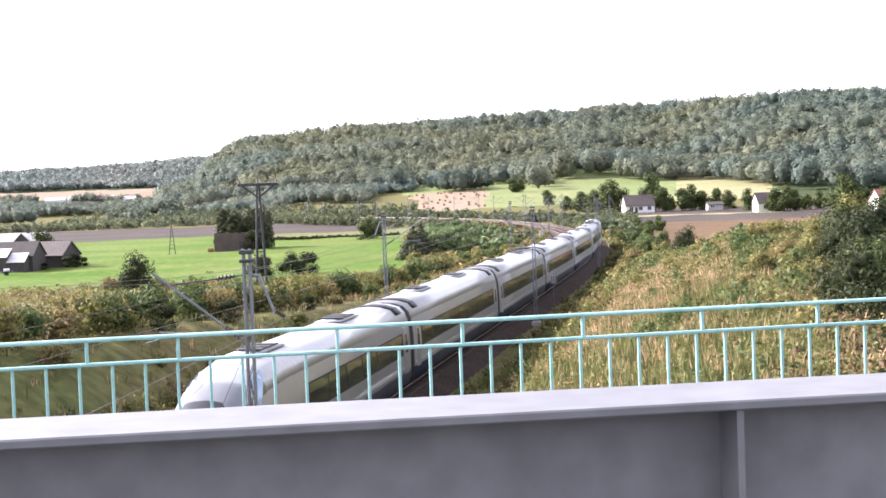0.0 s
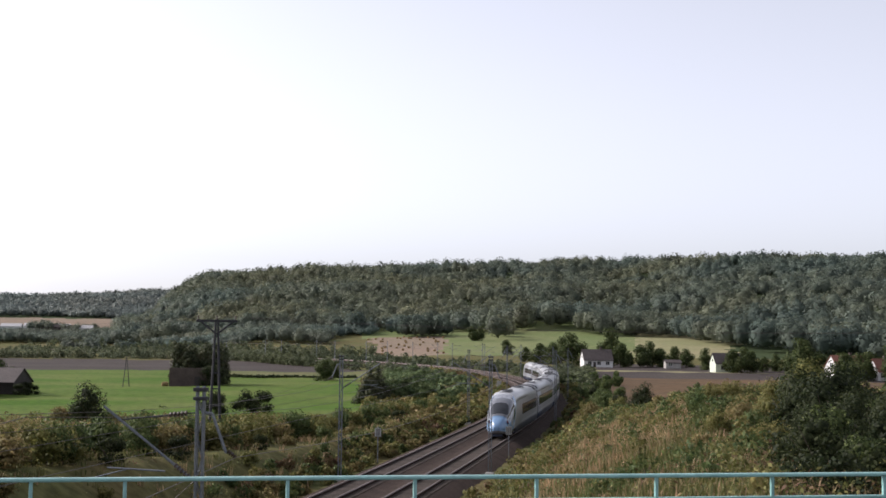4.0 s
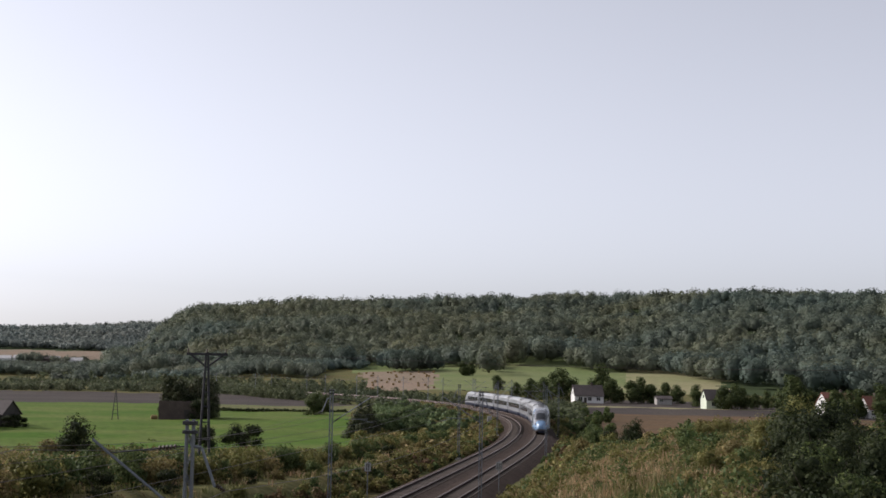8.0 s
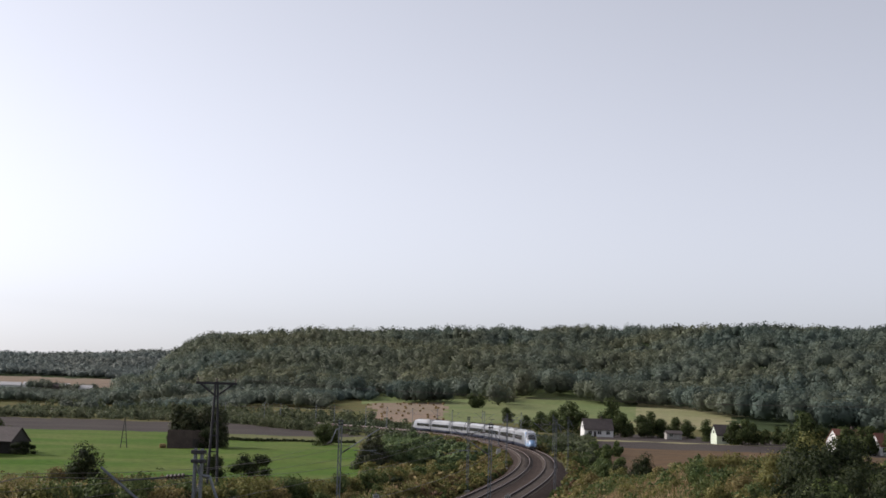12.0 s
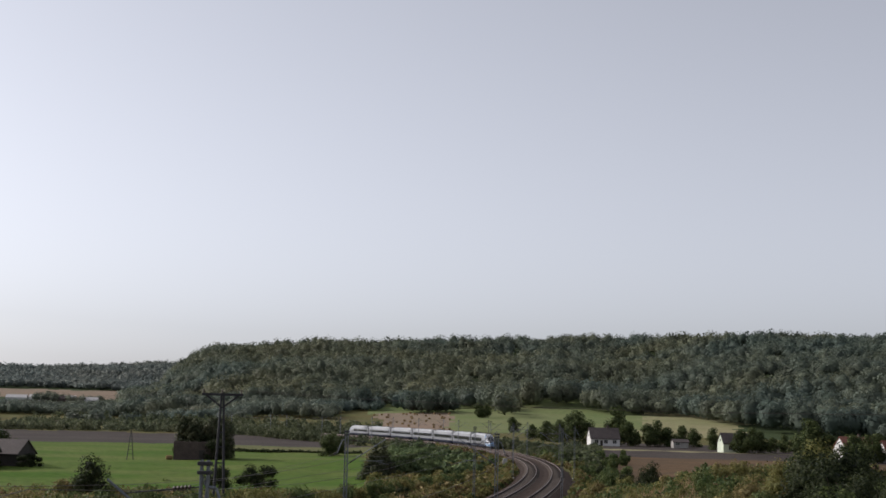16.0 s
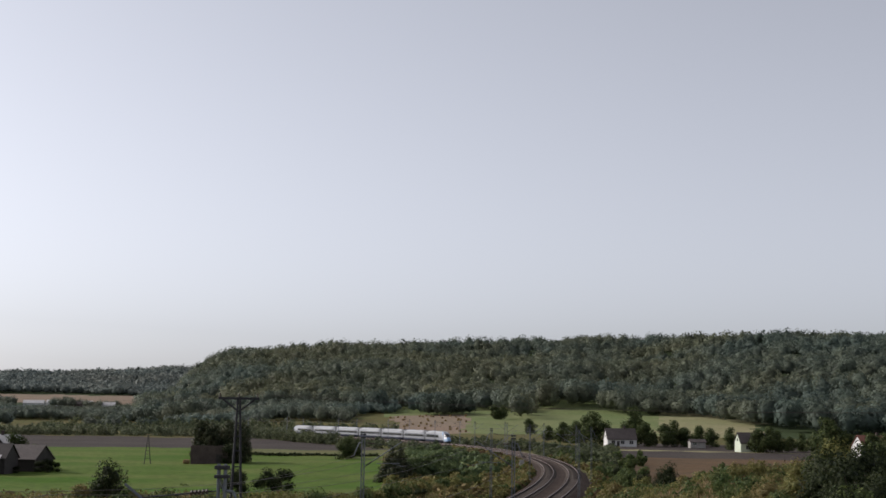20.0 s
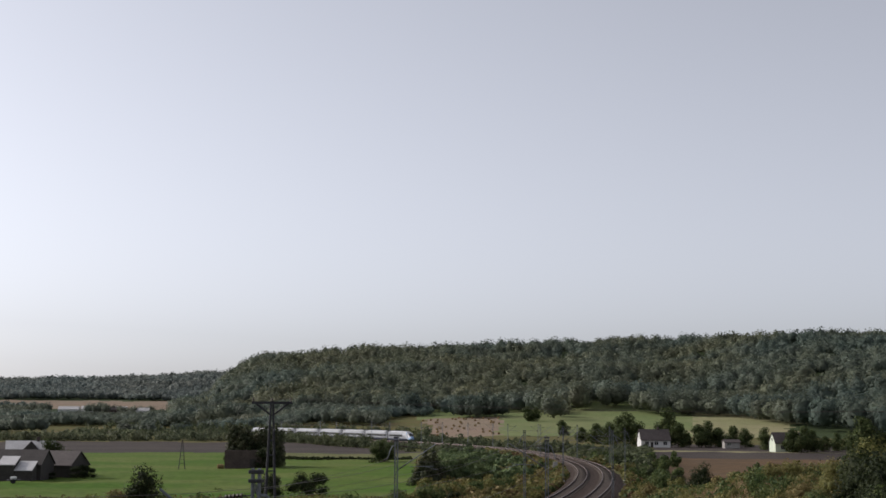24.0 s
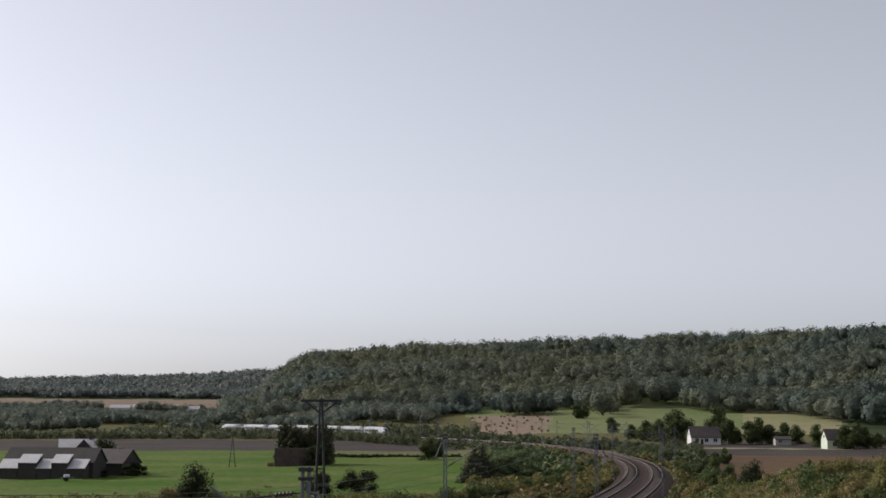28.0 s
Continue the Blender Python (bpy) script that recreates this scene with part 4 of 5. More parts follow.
# bushes beyond the hedges
for a, d, k, s in ((-0.2525, 172, "near_dark", 1.9), (-0.166, 205, "near_dark", 1.35), (-0.163, 212, "dark", 1.2), (-0.1435, 212, "near_dark", 1.3), (-0.131, 214, "dark", 1.3), (-0.138, 216, "dark", 0.9), (-0.272, 178, "ochre", 1.2), (-0.235, 172, "ochre", 0.9),
                   (0.1372, 127, "near_dark", 0.85), (0.1325, 128, "near_dark", 0.7), (0.112, 132, "green", 0.72), (0.104, 134, "green", 0.66), (0.097, 136, "olive", 0.6), (0.12, 130, "dark", 0.6), (0.1185, 114, "olive", 0.58)):
    x, y = at_angle(a, d)
    bush(k, x, y, s, s * (1.25 if a > 0 else 1.0))
for s, off, k, sc in ((168, 6.4, "dark", 0.75), (173, 7.5, "dark", 0.7), (178, 6.5, "dark", 0.8), (150, 8, "olive2", 0.7), (140, 8.5, "olive", 0.6), (190, 8, "dark", 0.9), (205, 8, "green", 1.0), (222, 9, "green", 1.1), (240, 9, "dark", 1.0), (120, 8, "olive2", 0.6), (105, 8.5, "ochre", 0.6), (92, 8, "olive2", 0.5)):
    x, y = by_line(s, off)
    bush(k, x, y, sc, sc * 1.25)

# trees at middle distance
TREE = {
    "acacia": lambda: tagged(make_tree(L_ACACIA, 6.5, 6.5, 1600, 0.28, "light green young acacia in a thicket", low=0.12, taper=0.4), group="thicket trees"),
    "acacia2": lambda: tagged(make_tree(L_ACACIA, 5.5, 5.0, 1300, 0.26, "low spreading acacia in a thicket", low=0.1, taper=0.35), group="thicket trees"),
    "round": lambda: tagged(make_tree(L_GARDEN, 11, 12.5, 2600, 0.42, "dark round broadleaf tree by the houses", low=0.04, taper=0.3), group="village trees"),
    "broad": lambda: tagged(make_tree(L_GARDEN, 10, 10.0, 2400, 0.42, "green broadleaf garden tree by the houses", low=0.06, taper=0.25), group="village trees"),
    "field": lambda: tagged(make_tree(L_GREEN, 9, 10.5, 1300, 0.48, "single green tree at the edge of a field", low=0.3, taper=0.4), group="field trees"),
    "column": lambda: tagged(make_conifer(3.2, 9.4, 1700, 0.24, "tall narrow dark tree behind the brick shed", 0.45), group="shed trees"),
    "conifer": lambda: tagged(make_conifer(5.2, 6.8, 2600, 0.22, "dark drooping conifer at the field edge"), group="field trees"),
}


def tree(kind, a, d, scale=1.0, sz=None):
    x, y = at_angle(a, d)
    return plant("tree_" + kind, TREE[kind], x, y, scale, None, sz)


for _ in range(34):
    tree(["acacia", "acacia2", "acacia2"][int(rng.integers(3))], rng.uniform(-0.046, -0.014), rng.uniform(250, 400), rng.uniform(0.5, 0.85))
for a, d, sc in ((-0.0585, 266, 1.0), (-0.055, 268, 0.9)):
    x, y = at_angle(a, d)
    bush("ochre", x, y, sc, sc * 2.6)
for a, d in ((-0.056, 254), (-0.05, 258)):
    tree("conifer", a, d, 1.0)
for a, d, k, s in ((0.0165, 872, "broad", 0.85), (0.0205, 876, "round", 0.72), (0.041, 700, "broad", 0.75), (-0.088, 390, "round", 0.5), (-0.082, 396, "round", 0.42),
                   (0.064, 560, "broad", 0.78), (0.071, 556, "round", 0.7), (0.0785, 550, "round", 0.9), (0.0865, 546, "round", 1.0), (0.054, 580, "broad", 0.6), (0.112, 600, "round", 1.12), (0.1205, 525, "broad", 0.85), (0.126, 530, "round", 0.42),
                   (0.1365, 530, "broad", 0.8), (0.143, 534, "round", 0.78), (0.1495, 538, "broad", 0.68), (0.1605, 542, "broad", 0.74), (0.167, 536, "round", 0.56), (0.181, 507, "round", 0.62),
                   (0.1995, 480, "broad", 0.72), (0.2055, 478, "round", 0.7), (0.2115, 484, "broad", 0.7), (0.2215, 492, "broad", 0.5), (0.229, 500, "round", 0.5), (0.237, 495, "broad", 0.6), (0.246, 462, "round", 0.98), (0.2535, 458, "broad", 1.08), (0.263, 470, "broad", 0.66),
                   (0.277, 475, "broad", 0.7), (0.279, 434, "broad", 0.78), (0.2865, 430, "round", 0.66), (0.2935, 428, "broad", 0.6), (0.293, 470, "broad", 0.75), (0.2835, 438, "round", 0.6), (0.3105, 424, "round", 0.62), (0.312, 460, "round", 0.8), (0.322, 445, "round", 0.7), (0.333, 450, "broad", 0.9)):
    tree(k, a, d, s)
for a in np.arange(-0.192, -0.158, 0.0036):
    tree("column", float(a), 353 + rng.uniform(-2, 4), rng.uniform(0.85, 1.12))
for a, d, sc in ((-0.1705, 342, 1.5), (-0.1665, 344, 1.7), (-0.163, 347, 1.4), (-0.176, 351, 1.9)):
    x, y = at_angle(a, d)
    bush("dark", x, y, sc, sc * 1.2)
for a, sc in ((-0.325, 0.6), (-0.318, 0.55), (-0.306, 0.42)):
    tree("round", a, 301, sc)
for a, d, sc in ((-0.298, 288, 1.0), (-0.292, 289, 0.75), (-0.3035, 284, 0.9), (-0.32, 283, 0.55), (-0.2985, 283, 0.6)):
    x, y = at_angle(a, d)
    bush("dark", x, y, sc)
for _ in range(16):
    x, y = at_angle(rng.uniform(0.06, 0.09), rng.uniform(250, 350))
    bush(["green", "dark", "olive"][int(rng.integers(3))], x, y, rng.uniform(0.9, 1.5))


# ================= woods far off =================
def woods(name, material, spots, lumps, label, cards=14):
    """Crowns (x, y, ground, width, height), each made of several leafy lumps; nobody could count them."""
    spots = np.asarray(spots)
    n = len(spots) * lumps
    base = np.repeat(spots, lumps, 0)
    f = rng.uniform(0, 1, n)
    ang = rng.uniform(0, 6.283, n)
    rr = base[:, 3] * 0.5 * rng.uniform(0.1, 0.7, n) * (1.1 - 0.6 * f)
    c = np.column_stack([base[:, 0] + rr * np.cos(ang), base[:, 1] + rr * np.sin(ang), base[:, 2] + base[:, 4] * (0.12 + 0.75 * f)])
    r = base[:, 3] * rng.uniform(0.16, 0.28, n)
    c, r = np.repeat(c, cards, 0), np.repeat(r, cards)
    d = rng.normal(size=(len(c), 3))
    d /= np.linalg.norm(d, axis=1)[:, None]
    p = c + d * r[:, None]
    return tagged(part(name, soft_leaves(p, d, d, r * 0.5, 0.45), material), label, "woods", kind="stuff")


W_ROW = leafy("hedgerow_leaves", (0.105, 0.125, 0.075), (0.14, 0.15, 0.085), 0.25, 40, 0.45, 0.35)
W_VALLEY = leafy("valley_woods_leaves", (0.075, 0.095, 0.056), (0.105, 0.12, 0.062), 0.25, 50, 0.45, 0.35)


def scatter(n, a0, a1, d0, d1):
    d = np.sqrt(rng.uniform(d0 ** 2, d1 ** 2, n))
    a = rng.uniform(a0, a1, n)
    c = d / np.hypot(1, a)
    return a * c, c, a, d


def on_ground(x, y, w, h):
    return np.column_stack([x, y, natural(x, y), w, h])


def canopy_leaves(name, color, second, cell):
    """Leaves of a closed wood: each tree has a tone of its own."""
    m = leafy(name, color, second, 0.14, 120, 0.4, 0.05)
    n, l = m.node_tree.nodes, m.node_tree.links
    hsv = next(x for x in n if x.bl_idname == "ShaderNodeHueSaturation")
    old = hsv.inputs["Value"].links[0].from_socket
    geo = next(x for x in n if x.bl_idname == "ShaderNodeNewGeometry")
    flat = n.new("ShaderNodeVectorMath")
    flat.operation, flat.inputs[1].default_value = "MULTIPLY", (1, 1, 0.2)
    l.new(geo.outputs["Position"], flat.inputs[0])
    vor = n.new("ShaderNodeTexVoronoi")
    vor.inputs["Scale"].default_value = 1 / cell
    l.new(flat.outputs[0], vor.inputs["Vector"])
    sep = n.new("ShaderNodeSeparateColor")
    l.new(vor.outputs["Color"], sep.inputs["Color"])
    r = n.new("ShaderNodeMapRange")
    r.inputs["To Min"].default_value, r.inputs["To Max"].default_value = 0.74, 1.2
    l.new(sep.outputs["Red"], r.inputs["Value"])
    mul = n.new("ShaderNodeMath")
    mul.operation = "MULTIPLY"
    l.new(old, mul.inputs[0])
    l.new(r.outputs["Result"], mul.inputs[1])
    l.new(mul.outputs[0], hsv.inputs["Value"])
    h = n.new("ShaderNodeMapRange")
    h.inputs["To Min"].default_value, h.inputs["To Max"].default_value = 0.508, 0.48
    l.new(sep.outputs["Green"], h.inputs["Value"])
    l.new(h.outputs["Result"], hsv.inputs["Hue"])
    return m


def canopy(name, material, a_range, d_range, inside, tall, cell, label, cards=76, fine=0.16):
    """A closed wood: tall uneven crowns that reach to the ground, one beside the other."""
    a0, a1 = a_range
    d0, d1 = d_range
    X, Y = np.meshgrid(np.arange(a0 * d1 - cell, a1 * d1 + cell, cell), np.arange(d0 * 0.85, d1 + cell, cell))
    X, Y = X.ravel(), Y.ravel()
    X = X + rng.uniform(-0.45, 0.45, len(X)) * cell
    Y = Y + rng.uniform(-0.45, 0.45, len(Y)) * cell
    D, A = np.hypot(X, Y), X / np.maximum(Y, 1)
    k = (A > a0) & (A < a1) & (D > d0) & (D < d1)
    X, Y, D, A = X[k], Y[k], D[k], A[k]
    deep = inside(A, D, X, Y)
    k = deep > 0
    X, Y, deep = X[k], Y[k], deep[k]
    n = len(X)
    big = np.array([noise.noise((p / 38, q / 38, 9.0)) + 0.6 * noise.noise((p / 110, q / 60, 4.0)) for p, q in zip(X, Y)])
    H = tall * (rng.uniform(0.76, 1.1, n) + big * 0.45)
    R = cell * rng.uniform(0.44, 0.72, n)
    base = np.column_stack([X, Y, natural(X, Y) - 0.6])

    def shell(u, own):
        """Points of the crowns own in the directions u: a dome on upright sides."""
        low = np.minimum(u[:, 2], 0)
        wide = np.where(low < 0, 1 + 0.1 * low, 1.0) * R[own]
        flat = np.hypot(u[:, 0], u[:, 1])
        side = np.where(low < 0, np.minimum(1, flat * 1.6), flat) / np.maximum(flat, 1e-6)
        return np.column_stack([u[:, 0] * side * wide, u[:, 1] * side * wide, H[own] * (0.55 + 0.45 * u[:, 2]) - H[own] * 0.1 * low])

    nv = len(ICO_V)
    own = np.repeat(np.arange(n), nv)
    u = np.tile(ICO_V, (n, 1))
    core = base[own] + shell(u, own) * rng.uniform(0.55, 0.92, (len(u), 1)) ** np.array([1, 1, 0.6])
    core_n = u * np.array([1, 1, 0.9]) + rng.normal(size=u.shape) * 0.28
    core_f = (ICO_F[None] + (np.arange(n) * nv)[:, None, None]).reshape(-1, 3)
    # twigs and leaves all over them
    own = np.repeat(np.arange(n), np.where((deep > 1) & (deep < 42), cards * 3, cards))
    e = rng.normal(size=(len(own), 3))
    e[:, 2] = np.where(rng.uniform(0, 1, len(own)) < 0.35, e[:, 2], np.abs(e[:, 2]))
    e /= np.linalg.norm(e, axis=1)[:, None]
    p = base[own] + shell(e, own) * rng.uniform(0.78, 1.06, (len(own), 1))
    vs, q = leaf_cards(p, e, 1.0, 0.38)
    mid = np.repeat(p, 4, 0)
    vs = mid + (vs - mid) * np.repeat(R[own] * fine, 4)[:, None]
    q = q + len(core)
    faces = np.concatenate([core_f, q[:, [0, 1, 2]], q[:, [0, 2, 3]]])
    nrm = np.concatenate([core_n, np.repeat(e * np.array([1, 1, 0.85]) + rng.normal(size=e.shape) * 0.09, 4, 0)])
    nrm /= np.linalg.norm(nrm, axis=1)[:, None]
    return tagged(part(name, quick(np.vstack([core, vs]), faces, True, nrm), material), label, "woods", kind="stuff")


# leaf colour shifted towards blue-grey to hold the haze over the hill
W_HAZY_HILL = canopy_leaves("hazy_hill_canopy", (0.10, 0.131, 0.11), (0.142, 0.152, 0.092), 12.0)
# paler, bluer leaves: the ridge's distance haze is painted into them
W_HAZY_RIDGE = canopy_leaves("hazy_ridge_canopy", (0.145, 0.175, 0.165), (0.175, 0.19, 0.165), 13.0)
W_COPSE = canopy_leaves("copse_leaves", (0.06, 0.083, 0.07), (0.078, 0.098, 0.07), 7.0)
# leaves lightened and cooled, so the colour carries the valley's haze
W_HAZY_VALLEY = canopy_leaves("hazy_valley_canopy", (0.112, 0.148, 0.128), (0.15, 0.165, 0.115), 8.0)


# the long wooded hill
def hill_inside(a, d, x, y):
    foot = np.interp(a, [-0.3, -0.2, -0.1, -0.066, -0.063, -0.045, -0.04, -0.03, 0.0, 0.0173, 0.031, 0.0335, 0.037, 0.04, 0.0584, 0.0926, 0.0995, 0.15, 0.19, 0.24, 0.35], [1090, 1090, 1060, 1010, 1085, 1085, 1000, 990, 1050, 1010, 990, 900, 900, 985, 1032, 1014, 976, 985, 835, 765, 700])
    back = np.interp(a, [-0.2, -0.1, 0.0, 0.12, 0.2, 0.35], [1150, 1120, 1130, 1130, 980, 820]) + 590
    e = d - (foot + 6 * np.sin(a * 330))
    return np.where((d < back) & (a > -0.235), e, -1.0)


canopy("hill_woods", W_HAZY_HILL, (-0.33, 0.40), (690, 1790), hill_inside, 15.0, 12.5, "dense mixed woodland covering the long hill")
# copse in front of the hill
canopy("copse", W_COPSE, (-0.045, 0.004), (920, 1020), lambda a, d, x, y: 1 - ((a + 0.0205) / 0.0195) ** 2 - ((d - 968) / 36) ** 2, 15.0, 7.5, "dark copse at the edge of the stubble field", 220)
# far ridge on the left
canopy("far_woods", W_HAZY_RIDGE, (-0.55, -0.14), (2050, 2800), lambda a, d, x, y: d - 2090 - 30 * np.sin(a * 60), 14.0, 13.0, "woodland on the distant ridge", 12, 0.28)


# the valley
def valley_inside(a, d, x, y):
    v = np.array([noise.noise((p / 170, q / 60, 2.0)) + 0.35 * noise.noise((p / 30, q / 25, 6.0)) for p, q in zip(x, y)])
    m = np.where(v > -0.05, 1.0, -1.0)
    m = np.where((a > -0.075) & (d < 1000), -1.0, m)
    m = np.where((a > -0.085) & (d < 960), -1.0, m)
    m = np.where((a < -0.06) & (d > 1150) & (v > -0.3), 1.0, m)
    return np.where((d > 1390) & (a < -0.228 + 0.012 * v) & ((d > 1640) | (v < np.where(a < -0.325, -0.1, 0.3))) | (a > -0.2) & (d > 1150), -1.0, m)


canopy("valley_woods", W_HAZY_VALLEY, (-0.47, -0.03), (850, 2100), valley_inside, 9.2, 8.0, "hedges and woodland strips in the valley", 72, 0.19)
# shrubs along the foot of the railway bank far off
ss = np.concatenate([rng.uniform(400, 900, 300), rng.uniform(560, 900, 420)])
lx, ly, _ = on_line(ss, rng.uniform(-19, -9, 720))
woods("bank_shrubs", W_VALLEY, np.column_stack([lx, ly, np.full(720, -2.6), rng.uniform(3, 5, 720), rng.uniform(2.2, 4.2, 720) * np.where(ss > 560, 1.25, 1.0)]), 4, "row of shrubs along the railway bank")
x, y, a, d = scatter(520, -0.42, -0.075, 668, 700)
woods("hedgerow", W_ROW, on_ground(x, y, rng.uniform(3.5, 6, 520), rng.uniform(2.5, 4.6, 520)), 4, "row of olive shrubs behind the ploughed field")
ss = rng.uniform(430, 930, 520)
lx, ly, _ = on_line(ss, 9 + rng.uniform(0, 1, 520) * np.where(ss < 600, 16, 50))
woods("bank_shrubs", W_VALLEY, np.column_stack([lx, ly, np.full(520, -2.2), rng.uniform(4, 7.0, 520), rng.uniform(4, 9.0, 520) * np.where(ss < 620, 0.42, 1.0)]), 5, "trees and shrubs behind the railway bank")


x, y, a, d = scatter(260, 0.046, 0.10, 285, 470)
k = line_distance(x, y) > 9
woods("bank_shrubs", W_VALLEY, on_ground(x[k], y[k], rng.uniform(3, 5.5, k.sum()), rng.uniform(1.3, 2.6, k.sum())), 5, "low green bushes between the railway and the village")


def shrubs(name, material, x, y, w, h, lumps, cards, size, label):
    """Low shrubs in their hundreds, as leaves on lumps that stand on the ground."""
    n = len(x)
    z = height(x, y)
    idx = np.repeat(np.arange(n), lumps)
    f, ang = rng.uniform(0, 1, len(idx)), rng.uniform(0, 6.283, len(idx))
    rr = w[idx] * 0.5 * rng.uniform(0.1, 0.75, len(idx)) * (1.1 - 0.6 * f)
    c = np.column_stack([x[idx] + rr * np.cos(ang), y[idx] + rr * np.sin(ang), z[idx] + h[idx] * (0.1 + 0.7 * f)])
    r = np.repeat(w[idx] * rng.uniform(0.14, 0.24, len(idx)), cards)
    far = np.repeat(np.maximum(1, np.hypot(x, y)[idx] / 50), cards)
    c = np.repeat(c, cards, 0)
    d = rng.normal(size=(len(c), 3))
    d /= np.linalg.norm(d, axis=1)[:, None]
    p = c + d * r[:, None] * rng.uniform(0.6, 1.1, (len(c), 1))
    return tagged(part(name, soft_leaves(p, d, d, size * far, 0.5), material), label, "shrubs", kind="stuff")


def line_spots(n, s0, s1, o0, o1):
    px, py, _ = on_line(rng.uniform(s0, s1, n), rng.uniform(o0, o1, n))
    return px, py


# the dark ones carry the shade below the great bushes in their colour
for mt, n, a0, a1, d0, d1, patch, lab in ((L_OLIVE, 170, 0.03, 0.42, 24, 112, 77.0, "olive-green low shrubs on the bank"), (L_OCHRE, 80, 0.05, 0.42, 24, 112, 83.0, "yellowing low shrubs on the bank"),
                                          (L_GREEN, 360, 0.10, 0.42, 30, 105, 89.0, "green low shrubs on the bank"), (L_SHADED, 300, 0.228, 0.42, 27, 56, 93.0, "dark low shrubs on the bank")):
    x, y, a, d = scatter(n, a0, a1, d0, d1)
    k = (line_distance(x, y) > 8.5) & ((mt is L_SHADED) | (a < 0.235)) & (np.array([noise.noise((p / 9, q / 9, patch)) for p, q in zip(x, y)]) > (-0.6 if mt is L_SHADED else -0.15))
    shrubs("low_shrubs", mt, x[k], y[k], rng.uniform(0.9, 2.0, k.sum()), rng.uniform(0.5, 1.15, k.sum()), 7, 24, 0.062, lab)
for mt, n, lab in ((L_OLIVE, 170, "olive-green low shrubs on the cutting slope"), (L_OCHRE, 130, "yellowing low shrubs on the cutting slope"), (L_GREEN, 110, "green low shrubs on the cutting slope"), (L_RUST, 60, "withered low shrubs on the cutting slope")):
    x, y = line_spots(n, 10, 185, -10.0, -6.7)
    shrubs("low_shrubs", mt, x, y, rng.uniform(0.8, 1.8, n), rng.uniform(0.4, 1.0, n), 7, 22, 0.06, lab)
    m = int(n * 1.5)
    x, y = line_spots(m, 40, 330, 3.0, 10)
    shrubs("low_shrubs", mt, x, y, rng.uniform(0.8, 1.8, m), rng.uniform(0.4, 0.9, m), 6, 10, 0.075, lab.replace("cutting slope", "verge of the track"))
    x, y = line_spots(m, 160, 420, -11, -6.7)
    shrubs("low_shrubs", mt, x, y, rng.uniform(0.8, 1.8, m), rng.uniform(0.35, 0.8, m), 6, 9, 0.075, lab.replace("cutting slope", "inner verge of the track"))
# the thicket inside the curve, and scrub on the waste land
for mt, n, a0, a1, d0, d1, w0, w1, h0, h1, lab in ((L_ACACIA, 150, -0.05, 0.03, 260, 390, 2.2, 4.5, 1.4, 2.6, "light green thicket inside the railway curve"), (L_OLIVE, 120, -0.06, 0.035, 180, 330, 1.5, 3.5, 0.8, 1.8, "olive scrub inside the railway curve"),
                                                   (L_OCHRE, 170, -0.06, 0.035, 150, 320, 1.5, 3.0, 0.6, 1.2, "yellowing scrub inside the railway curve"), (L_GREEN, 90, 0.055, 0.12, 200, 370, 2.0, 4.5, 1.5, 3.2, "green scrub beside the track")):
    x, y, a, d = scatter(n, a0, a1, d0, d1)
    k = line_distance(x, y) > 8.0
    shrubs("thicket", mt, x[k], y[k], rng.uniform(w0, w1, k.sum()), rng.uniform(h0, h1, k.sum()), 6, 20, 0.08, lab)


# ================= grass =================
def tufts(name, material, x, y, hgt, blades, label, spread=0.16, width=0.012):
    """Bent blades in tufts."""
    n = len(x)
    z = height(x, y)
    X, Y, Z = (np.repeat(v, blades) for v in (x, y, z))
    H = np.repeat(hgt, blades) * rng.uniform(0.6, 1.15, n * blades)
    m = n * blades
    a, lean = rng.uniform(0, 6.283, m), rng.uniform(0.05, 0.45, m)
    X = X + rng.normal(0, spread, m)
    Y = Y + rng.normal(0, spread, m)
    dx, dy = np.cos(a), np.sin(a)
    w = width * rng.uniform(0.7, 1.6, m) * np.maximum(1, np.hypot(X, Y) / 45)
    b = np.column_stack([X, Y, Z - 0.05])
    side = np.column_stack([-dy, dx, np.zeros(m)]) * w[:, None]
    mid = b + np.column_stack([dx * H * lean * 0.35, dy * H * lean * 0.35, H * 0.6])
    tip = b + np.column_stack([dx * H * lean, dy * H * lean, H])
    vs = np.stack([b - side, b + side, mid + side * 1.2, mid - side * 1.2, tip], 1).reshape(-1, 3)
    i = np.arange(m)[:, None] * 5
    tris = np.concatenate([i + [[0, 1, 2]], i + [[0, 2, 3]], i + [[3, 2, 4]]])
    return tagged(part(name, quick(vs, tris), material), label, "grass", kind="stuff")


def bank_spots(n, side, d0, d1, a0, a1, patch, level):
    x, y, a, d = scatter(n, a0, a1, d0, d1)
    if a0 < 0.2:
        k = a < 0.235
        x, y = x[k], y[k]
    dist = line_distance(x, y)
    m = np.array([noise.noise((p / 7, q / 7, patch)) for p, q in zip(x, y)]) > level
    m &= dist > 5.6
    if a0 < -0.2:
        m &= (dist < 7.8) | (dist > 12.2) | (rng.uniform(0, 1, len(x)) < 0.5)      # little grows in the hedge's shade
    return x[m], y[m]


